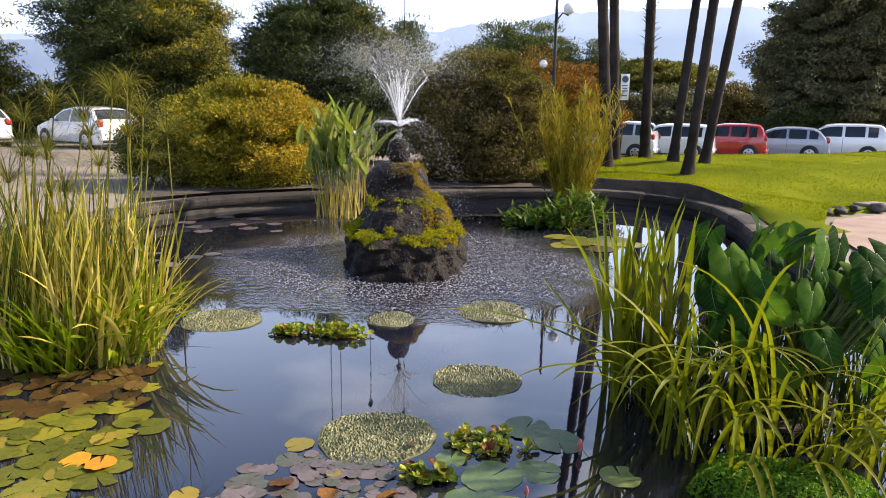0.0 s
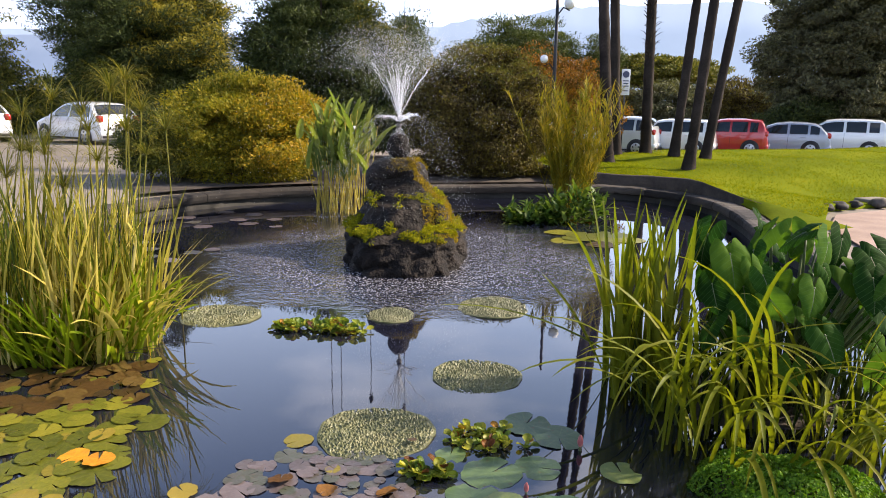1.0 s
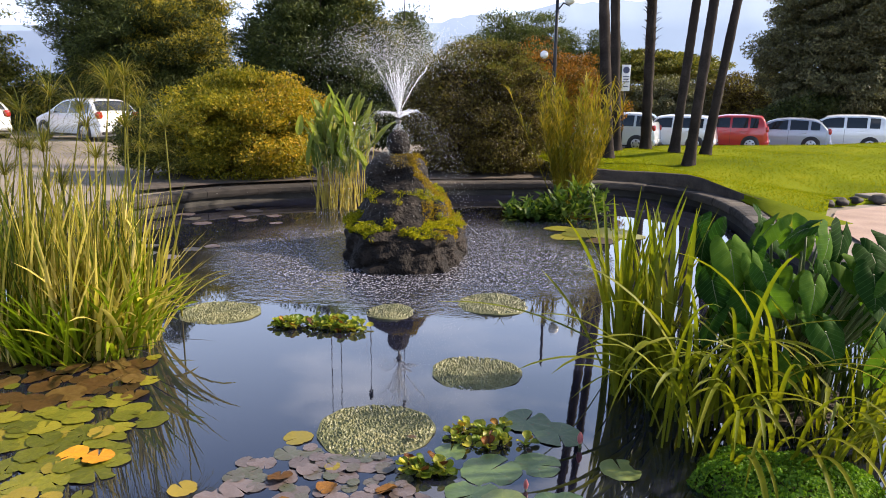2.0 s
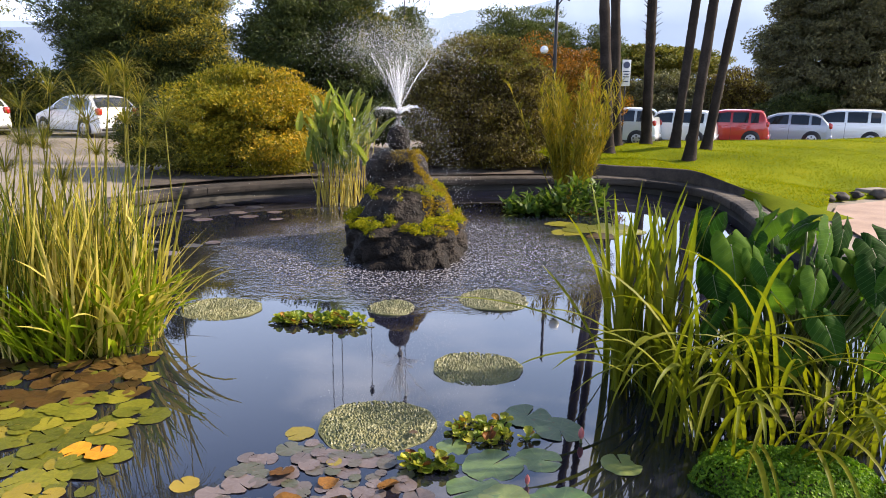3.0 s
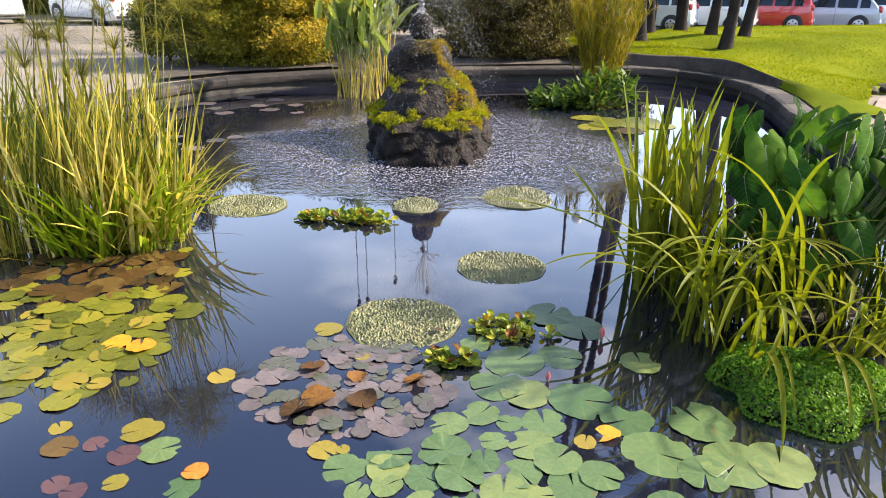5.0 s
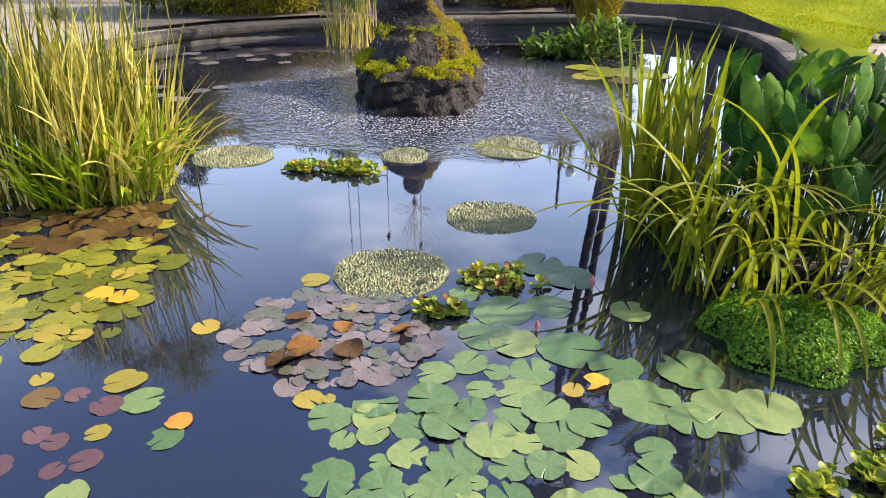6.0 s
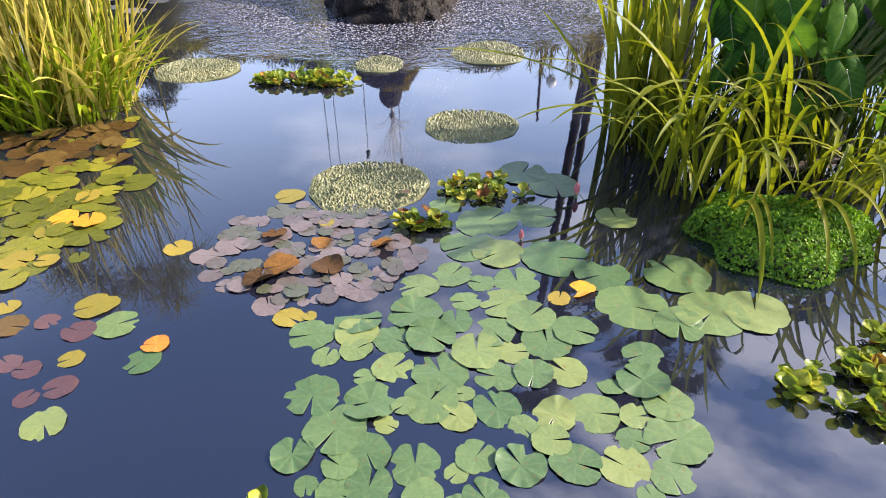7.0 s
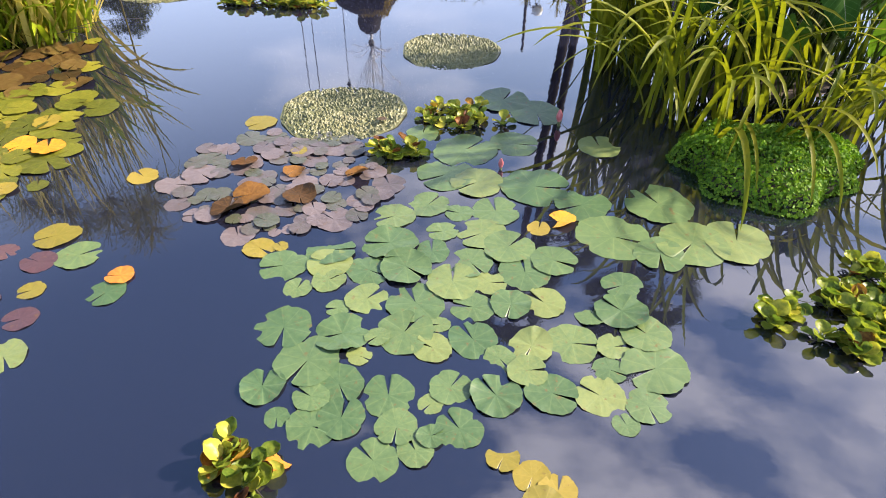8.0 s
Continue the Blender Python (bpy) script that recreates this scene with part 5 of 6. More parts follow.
build_hyacinth(-1.06, 5.68, 0.42, 0.13, 36, 0.072, 1, "yellow-green water hyacinth raft with some red leaves", 0.12)
build_hyacinth(0.31, 3.68, 0.27, 0.13, 20, 0.062, 2, "green water hyacinth raft with brown leaves beside lily pads", 0.14)
build_hyacinth(-0.05, 3.3, 0.16, 0.07, 9, 0.068, 3, "small green water hyacinth tuft among lily pads", 0.15)
build_hyacinth(1.6, 1.98, 0.25, 0.15, 24, 0.07, 4, "glossy green water hyacinth raft by the rim", 0.04)
build_hyacinth(1.9, 2.15, 0.24, 0.2, 22, 0.07, 5, "glossy green water hyacinth raft by the rim", 0.04)
build_hyacinth(-0.49, 1.44, 0.1, 0.09, 6, 0.075, 6, "yellowing water hyacinth tuft at the edge of the pads", 0.2)
for x, y, r in [(0.3, 1.45, 0.055), (0.38, 1.38, 0.06), (0.45, 1.33, 0.06), (0.4, 1.28, 0.07)]:
    lay_pad("gold", x, y, r, 0.03)
lay_pad("orange", -0.4, 1.47, 0.06, 0.08)


def build_bud(x, y, z, s, label):
    bm = bmesh.new()
    bmesh.ops.create_uvsphere(bm, u_segments=12, v_segments=10, radius=1)
    for v in bm.verts:
        k = 1 - 0.45 * max(0, v.co.z) ** 1.5
        v.co = Vector((v.co.x * k * 0.45, v.co.y * k * 0.45, v.co.z + 0.8)) * s
    bud = thing("lily_bud", x, y, z, label, "lily bud")
    part("petals", from_bm("petals", bm, BUD, True), bud)
    part("stem", rod("stem", (0, 0, -0.03), (0, 0, 0.25 * s), 0.2 * s, 0.22 * s, TARO_STALK, 8), bud)


build_bud(0.46, 3.13, 0.01, 0.03, "small closed red water-lily bud above the pads")
build_bud(0.83, 3.58, 0.03, 0.04, "closed brown water-lily bud beside the pads")


# ---- reeds and marginal plants ----
def build_reeds():
    rg = np.random.default_rng(31)
    bed_x, bed_y = -3.3, 5.25
    clump = thing("reed_clump", bed_x, bed_y, 0, "tall clump of yellow-green reeds and papyrus growing in the pond", "reeds")
    h = Heap()
    for _ in range(330):
        a, q = rg.uniform(0, 6.28), math.sqrt(rg.random())
        b = (-0.05 + 1.0 * q * math.cos(a), 0.6 * q * math.sin(a), -0.05)
        blade(h, b, rg.normal(b[0] * 0.5, 1.5), rg.uniform(0.7, 1.75) * (1 - 0.35 * max(0, b[0] - 0.3)), abs(rg.normal(0.1, 0.14)), rg.uniform(0.0, 0.55), rg.uniform(0.016, 0.036), 7, 0.3, rg.normal(0, 0.8))
    stand = part("yellow_stand", h.mesh("yellow_stand", REED_YELLOW, True), clump, "straw-yellow upright blades")
    tagged(stand, kind="stuff")
    h = Heap()
    for _ in range(310):
        a, q = rg.uniform(0, 6.28), math.sqrt(rg.random())
        b = (0.1 + 0.85 * q * math.cos(a), 0.55 * q * math.sin(a), -0.05)
        blade(h, b, rg.uniform(0, 6.28), rg.uniform(0.8, 1.7), abs(rg.normal(0.06, 0.1)), rg.uniform(0.0, 0.4), rg.uniform(0.01, 0.022), 7, 0.3, rg.normal(0, 0.8))
    stand = part("green_stand", h.mesh("green_stand", REED_GREEN, True), clump, "green upright blades")
    tagged(stand, kind="stuff")

    def lone(base, azimuth, length, start, bend, width, mat, **kw):
        one = Heap()
        blade(one, (0, 0, 0), azimuth, length, start, bend, width, 8, 0.22, kw.get("twist", 0.0))
        part("blade", one.mesh("blade", mat, True), clump, m=Matrix.Translation(base))

    for i in range(210):
        a, q = rg.uniform(0, 6.28), math.sqrt(rg.random())
        b = (0.62 + 0.34 * q * math.cos(a), -0.12 + 0.42 * q * math.sin(a), -0.03)
        lone(b, rg.normal(-0.3, 1.0), rg.uniform(0.5, 1.0), rg.uniform(0.05, 0.6), rg.uniform(0.1, 1.4), rg.uniform(0.024, 0.046), REED_YELLOW if rg.random() < 0.45 else LUSH_LEAF, twist=rg.normal(0, 0.5))
    for i in range(95):
        a, q = rg.uniform(0, 6.28), math.sqrt(rg.random())
        b = (0.3 + 0.3 * q * math.cos(a), -0.38 + 0.2 * q * math.sin(a), -0.03)
        lone(b, rg.normal(-1.9, 0.9), rg.uniform(0.4, 0.75), rg.uniform(0.1, 0.7), rg.uniform(0.0, 0.9), rg.uniform(0.022, 0.04), LUSH_LEAF)
    for az, ln, st in ((0.0, 1.2, 0.6), (0.12, 1.1, 0.5), (0.3, 1.05, 0.7), (-0.3, 1.0, 0.75), (0.5, 1.15, 0.55), (-0.8, 0.9, 1.0)):
        lone((0.68, 0.0, 0), az, ln, st, 0.3, 0.03, REED_YELLOW)
    for az, ln in ((-0.55, 0.85), (-0.35, 1.0), (-0.75, 0.7)):
        lone((0.75, -0.3, 0.02), az, ln, 1.2, 0.38, 0.014, ROOT)
    h = Heap()
    for _ in range(60):
        a, q = rg.uniform(0, 6.28), math.sqrt(rg.random())
        b = (1.0 * q * math.cos(a), 0.6 * q * math.sin(a) - 0.1, 0.0)
        blade(h, b, rg.uniform(-2.6, -0.4), rg.uniform(0.3, 0.7), rg.uniform(0.8, 1.4), rg.uniform(0.1, 0.5), rg.uniform(0.008, 0.016), 6)
    tagged(part("dead_litter", h.mesh("dead_litter", BAMBOO_LEAF, True), clump, "brown dead stalks at the base"), kind="stuff")
    # papyrus: a bare stalk with a mop of fine rays
    heads = [(-3.18, 5.5, 2.18), (-2.95, 5.5, 2.02), (-2.62, 5.6, 2.25), (-3.35, 5.3, 1.78), (-3.05, 5.1, 1.72), (-2.7, 5.2, 1.62), (-2.45, 5.5, 1.75), (-2.55, 5.7, 2.05), (-3.5, 5.6, 1.95), (-2.85, 5.8, 2.3), (-3.3, 5.0, 1.55), (-2.75, 5.9, 2.1), (-3.05, 5.3, 1.5), (-2.4, 5.8, 1.9), (-2.7, 5.5, 2.15), (-2.55, 5.4, 1.95), (-3.4, 5.5, 1.7), (-2.8, 5.3, 1.85)]
    for i, (x, y, z) in enumerate(heads):
        z -= 0.2 - 0.05 * (i % 3)
        s = Heap()
        bx, by = x + rg.normal(0, 0.14) - 0.1, y + rg.normal(0, 0.1)
        base, tip = np.array([bx - bed_x, by - bed_y, -0.05]), np.array([x - bed_x, y - bed_y, z])
        tube(s, [base, base * 0.66 + tip * 0.34 + np.array([0.01, 0, 0]), base * 0.33 + tip * 0.67, tip], [0.008, 0.007, 0.006, 0.005], 7)
        stalk = part("papyrus_stalk", s.mesh("papyrus_stalk", SEDGE, True), clump)
        u = Heap()
        full = rg.uniform(0.75, 1.2)
        for k in range(85):
            blade(u, tip, rg.uniform(0, 6.28), rg.uniform(0.26, 0.5) * full, rg.uniform(0.3, 1.4), rg.uniform(0.8, 2.2), 0.0052, 7, 0.1)
        part("umbel", u.mesh("umbel", SEDGE, True), stalk, "fine green mop of rays")


build_reeds()


def build_iris():
    rg = np.random.default_rng(32)
    bx, by = 1.85, 4.1
    clump = thing("iris_clump", bx, by, 0, "big clump of arching yellow-green iris blades at the pond's margin", "iris")

    def lone(base, azimuth, length, start, bend, width, twist=0.0, mat=IRIS_LEAF):
        one = Heap()
        blade(one, (0, 0, 0), azimuth, length, start, bend, width, 12, 0.2, twist, 1.1 + 1.3 * rg.random())
        part("blade", one.mesh("blade", mat, True), clump, m=Matrix.Translation(base))

    for _ in range(70):
        a, q = rg.uniform(0, 6.28), math.sqrt(rg.random())
        b = (-0.42 + 0.27 * q * math.cos(a), 0.35 + 0.36 * q * math.sin(a), -0.03)
        lone(b, rg.uniform(0, 6.28), rg.uniform(0.9, 1.5), abs(rg.normal(0.06, 0.11)), rg.uniform(0.05, 0.6), rg.uniform(0.028, 0.05), rg.normal(0, 0.5))
    for _ in range(52):
        a, q = rg.uniform(0, 6.28), math.sqrt(rg.random())
        b = (-0.2 + 0.42 * q * math.cos(a), -0.38 + 0.32 * q * math.sin(a), 0.02)
        lone(b, rg.normal(-1.9, 0.9), rg.uniform(0.85, 1.5), rg.uniform(0.03, 0.5), rg.uniform(1.0, 2.4), rg.uniform(0.022, 0.038), rg.normal(0, 0.35))
    for az, ln, st, bd in ((-1.2, 1.3, 0.5, 1.7), (-1.5, 1.25, 0.6, 1.6), (-0.9, 1.2, 0.5, 1.8), (3.0, 1.75, 0.85, 0.85), (-2.75, 1.3, 0.9, 1.0), (-2.55, 1.25, 0.8, 1.25), (3.3, 1.2, 0.7, 1.0), (-2.2, 1.2, 0.5, 1.9), (-1.9, 1.25, 0.45, 2.0)):
        lone((-0.3, 0.1, 0.05), az, ln, st, bd, 0.042)
    for _ in range(42):
        a, q = rg.uniform(0, 6.28), math.sqrt(rg.random())
        b = (0.85 + 0.55 * q * math.cos(a), -0.5 + 0.38 * q * math.sin(a), 0.0)
        lone(b, rg.normal(-1.7, 1.2), rg.uniform(0.55, 1.2), rg.uniform(0.05, 0.6), rg.uniform(0.5, 2.0), rg.uniform(0.022, 0.038), rg.normal(0, 0.4))
    for _ in range(36):
        b = (rg.uniform(-0.4, 1.2), rg.uniform(-0.95, -0.55), 0.05)
        lone(b, rg.normal(-1.57, 0.45), rg.uniform(0.8, 1.15), rg.uniform(0.1, 0.7), rg.uniform(1.5, 2.5), rg.uniform(0.022, 0.036), rg.normal(0, 0.3))
    # inner blades coloured dark in place of shade between the outer ones
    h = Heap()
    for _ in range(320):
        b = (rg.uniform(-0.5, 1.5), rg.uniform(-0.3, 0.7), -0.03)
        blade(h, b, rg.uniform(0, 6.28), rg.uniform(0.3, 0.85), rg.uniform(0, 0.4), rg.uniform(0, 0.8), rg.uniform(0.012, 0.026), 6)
    tagged(part("inner_growth", h.mesh("inner_growth", INNER_SHADE, True), clump, "inner stems coloured dark green to paint the clump's shade"), kind="stuff")


build_iris()


def heart_leaf(name, mat, seed):
    """An arrow-heart leaf of length 1 that hangs from its stalk at the origin, with lobes and pale ribs."""
    rows, ts = 22, np.array([-1, -0.85, -0.65, -0.45, -0.25, -0.08, -0.02, 0.02, 0.08, 0.25, 0.45, 0.65, 0.85, 1])
    cols = len(ts) - 1
    v, f, rib = [], [], []
    for i in range(rows + 1):
        s = i / rows
        yy = -0.34 + 1.34 * s
        w = 0.48 * math.sin(math.pi * min(1, 0.2 + 0.8 * s)) ** 0.8 * (0.8 + 0.2 * min(1, s / 0.15)) if s < 1 else 0.0
        for t in ts:
            notch = 0.34 * max(0, 1 - s / 0.3) * max(0, 1 - abs(t) / 0.55)
            v.append((t * w, yy + notch - 0.1 * abs(t) * max(0, 1 - s / 0.3), -0.16 * t * t - 0.22 * (yy - 0.1) ** 2 + 0.1 * abs(t) + 0.02 * math.sin(20 * s - 7 * abs(t) + seed) * abs(t) + 0.02 * math.sin(6 * s + 3 * t + seed) * abs(t)))
    n = cols + 1
    for i in range(rows):
        for j in range(cols):
            f.append([i * n + j, i * n + j + 1, (i + 1) * n + j + 1, (i + 1) * n + j])
            rib.append(1 if abs(ts[j] + ts[j + 1]) < 0.01 and i > 4 else 0)
    me = make(name, v, f, mat, True)
    me.materials.append(TARO_STALK)
    me.polygons.foreach_set("material_index", rib)
    return me


def build_taro():
    rg = np.random.default_rng(33)
    bx, by = 2.36, 4.35
    plant = thing("taro_plant", bx, by, 0, "lush dark green taro with large hanging heart-shaped leaves", "taro")
    kinds = [heart_leaf("leaf", TARO_LEAF, i) for i in range(4)]
    spots = []
    for i in range(84):
        a, q = rg.uniform(0, 6.28), math.sqrt(rg.random())
        x, y = 0.8 * q * math.cos(a), 0.6 * q * math.sin(a) - 0.1
        z = rg.uniform(0.62, 1.28) - 0.32 * q * rg.random()
        spots.append((x, y, z))
    for x, y, z in spots:
        az = math.degrees(math.atan2(y * 0.5 - 0.6 + 0.4 * rg.normal(), x * 0.6 + 0.45 * rg.normal())) - 90
        hang = rg.uniform(-88, -38)
        s = rg.uniform(0.16, 0.27)
        m = Matrix.Translation((x, y, z)) @ pose(0, 0, 0, 0, 0, float(az)) @ pose(0, 0, 0, float(hang), float(rg.normal(0, 22)), 0) @ Matrix.Diagonal((s, s, s, 1))
        part("leaf", kinds[int(rg.integers(0, 4))], plant, m=m)
        h = Heap()
        root = np.array([x * 0.35 + rg.normal(0, 0.06), y * 0.35 + rg.normal(0, 0.06), -0.05])
        tip = np.array([x, y, z])
        tube(h, [root, root * 0.55 + tip * 0.45 + np.array([-x, -y, 0]) * 0.12 + np.array([0, 0, 0.08]), root * 0.2 + tip * 0.8 + np.array([0, 0, 0.06]), tip], [0.016, 0.012, 0.009, 0.006], 7)
        part("stalk", h.mesh("stalk", TARO_STALK, True), plant)


build_taro()


def build_mound():
    rg = np.random.default_rng(34)
    n = 11000
    a, q = rg.uniform(0, 6.28, n), 1.08 * np.sqrt(rg.random(n))
    wob = 1 + 0.12 * np.sin(3 * a + 1) + 0.08 * np.sin(7 * a)
    x, y = 0.43 * q * wob * np.cos(a), 0.35 * q * wob * np.sin(a)
    top = 0.15 * np.sqrt(np.maximum(0, 1.08 - q**2.2)) * (1 + 0.14 * np.sin(17 * x + 2 * np.sin(9 * y)) * np.sin(16 * y))
    z = np.maximum(0.01, top - 0.05 * rg.random(n) ** 2 + 0.015)
    nor = unit(np.c_[x * 1.6, y * 1.6, np.full(n, 0.5)] + rg.normal(size=(n, 3)) * 0.55)
    axis = unit(np.cross(nor, rg.normal(size=(n, 3))))
    v, f = leaf_sheet(np.c_[x, y, z], axis, nor, rg.uniform(0.014, 0.03, n), rg.uniform(0.01, 0.02, n))
    mound = thing("groundcover_mound", 1.8, 3.1, 0, "low cushion of small bright green leaves over the water", "groundcover")
    tagged(part("foliage", make("foliage", v, f, MOUND_LEAF), mound), kind="stuff")
    bm = bmesh.new()
    bmesh.ops.create_uvsphere(bm, u_segments=28, v_segments=14, radius=1, matrix=Matrix.Diagonal((0.36, 0.29, 0.1, 1)))
    for w in bm.verts:
        w.co *= 1 + 0.1 * noise.noise(w.co * 9)
    part("peat", from_bm("peat", bm, SOIL, True), mound, "dark soil under the leaves")
    bank = thing("planting_island", 2.2, 4.3, -0.3, "dark muddy island under the marginal plants", "planting mound")
    bm = bmesh.new()
    bmesh.ops.create_uvsphere(bm, u_segments=40, v_segments=16, radius=1, matrix=Matrix.Diagonal((1.15, 0.8, 0.36, 1)))
    for w in bm.verts:
        w.co *= 1 + 0.12 * noise.noise(w.co * 3)
    part("mud", from_bm("mud", bm, SOIL, True), bank)
    bank = thing("planting_island", -3.3, 5.2, -0.3, "dark muddy island under the reeds", "planting mound")
    bm = bmesh.new()
    bmesh.ops.create_uvsphere(bm, u_segments=40, v_segments=16, radius=1, matrix=Matrix.Diagonal((1.1, 0.65, 0.34, 1)))
    for w in bm.verts:
        w.co *= 1 + 0.12 * noise.noise(w.co * 3 + Vector((5, 0, 0)))
    part("mud", from_bm("mud", bm, SOIL, True), bank)


build_mound()


def build_canna():
    """Tall leafy stems with broad lance leaves, standing in the water behind the fountain."""
    rg = np.random.default_rng(35)
    plant = thing("canna_clump", -1.95, 12.6, 0, "tall light green canna clump standing in the pond", "canna")
    leaves = Heap()
    for i in range(72):
        a, q = rg.uniform(0, 6.28), math.sqrt(rg.random())
        b = np.array([0.5 * q * math.cos(a), 0.35 * q * math.sin(a), -0.05])
        ht = rg.uniform(1.1, 2.0)
        lean = np.array([rg.normal(0, 0.12), rg.normal(0, 0.1), 0])
        tip = b + np.array([0, 0, ht]) + lean * ht
        part("stem", rod("stem", b, tip, 0.012, 0.005, REED_YELLOW, 6), plant, "straw-coloured stem")
        for k in range(2):
            s = rg.uniform(0.5, 1.0)
            blade(leaves, b + (tip - b) * s, rg.uniform(0, 6.28), rg.uniform(0.45, 0.8), rg.uniform(0.15, 0.7), rg.uniform(0.1, 0.9), rg.uniform(0.09, 0.16), 8, 0.2)
    tagged(part("foliage", leaves.mesh("foliage", CANNA_LEAF, True), plant), kind="stuff")


build_canna()


def build_bamboo():
    rg = np.random.default_rng(36)
    plant = thing("bamboo_clump", 2.5, 13.2, 0, "yellow-green feathery bamboo clump at the pond's far edge", "bamboo")
    leaves = Heap()
    for i in range(70):
        a, q = rg.uniform(0, 6.28), math.sqrt(rg.random())
        b = np.array([0.25 * q * math.cos(a), 0.25 * q * math.sin(a), -0.05])
        d = np.array([math.cos(a) * q * 0.36 + rg.normal(0, 0.06), math.sin(a) * q * 0.25, 1.0])
        ht = rg.uniform(1.3, 2.55)
        tip = b + d * ht
        part("culm", rod("culm", b, tip, 0.01, 0.004, BAMBOO_LEAF, 5), plant)
        for k in range(56):
            s = rg.uniform(0.12, 1.0) ** 0.7
            blade(leaves, b + (tip - b) * s, rg.uniform(0, 6.28), rg.uniform(0.18, 0.38), rg.uniform(0.1, 0.9), rg.uniform(0.1, 1.1), rg.uniform(0.012, 0.022), 4, 0.2)
    tagged(part("foliage", leaves.mesh("foliage", BAMBOO_LEAF), plant), kind="stuff")
    low = thing("marsh_plant", 2.0, 11.9, 0, "low leafy green marsh plants at the bamboo's foot", "marsh plant")
    h = Heap()
    for i in range(560):
        a, q = rg.uniform(0, 6.28), math.sqrt(rg.random())
        x = 0.95 * q * math.cos(a)
        tall = 0.18 + 0.4 * math.exp(-((x - 0.45) / 0.4) ** 2) + 0.12 * noise.noise(Vector((x * 4, a, 2)))
        b = (x, 0.5 * q * math.sin(a), rg.uniform(-0.02, tall))
        blade(h, b, rg.uniform(0, 6.28), rg.uniform(0.12, 0.34), rg.uniform(0.2, 1.5), rg.uniform(0.2, 1.2), rg.uniform(0.05, 0.1), 5, 0.15, rg.normal(0, 0.6))
    tagged(part("foliage", h.mesh("foliage", MARSH_LEAF, True), low), kind="stuff")


build_bamboo()


# ---- cars ----
HATCH = ((0, 0.36), (0.008, 0.5), (0.02, 0.63), (0.04, 0.7), (0.11, 0.9), (0.16, 0.965), (0.28, 0.995), (0.42, 1.0), (0.54, 0.965), (0.62, 0.86), (0.73, 0.69), (0.8, 0.66), (0.92, 0.57), (0.975, 0.48), (1.0, 0.33))
WAGON = ((0, 0.36), (0.008, 0.52), (0.018, 0.66), (0.03, 0.74), (0.06, 0.92), (0.1, 0.975), (0.25, 1.0), (0.48, 0.995), (0.57, 0.96), (0.64, 0.86), (0.74, 0.69), (0.82, 0.66), (0.94, 0.57), (0.98, 0.48), (1.0, 0.33))


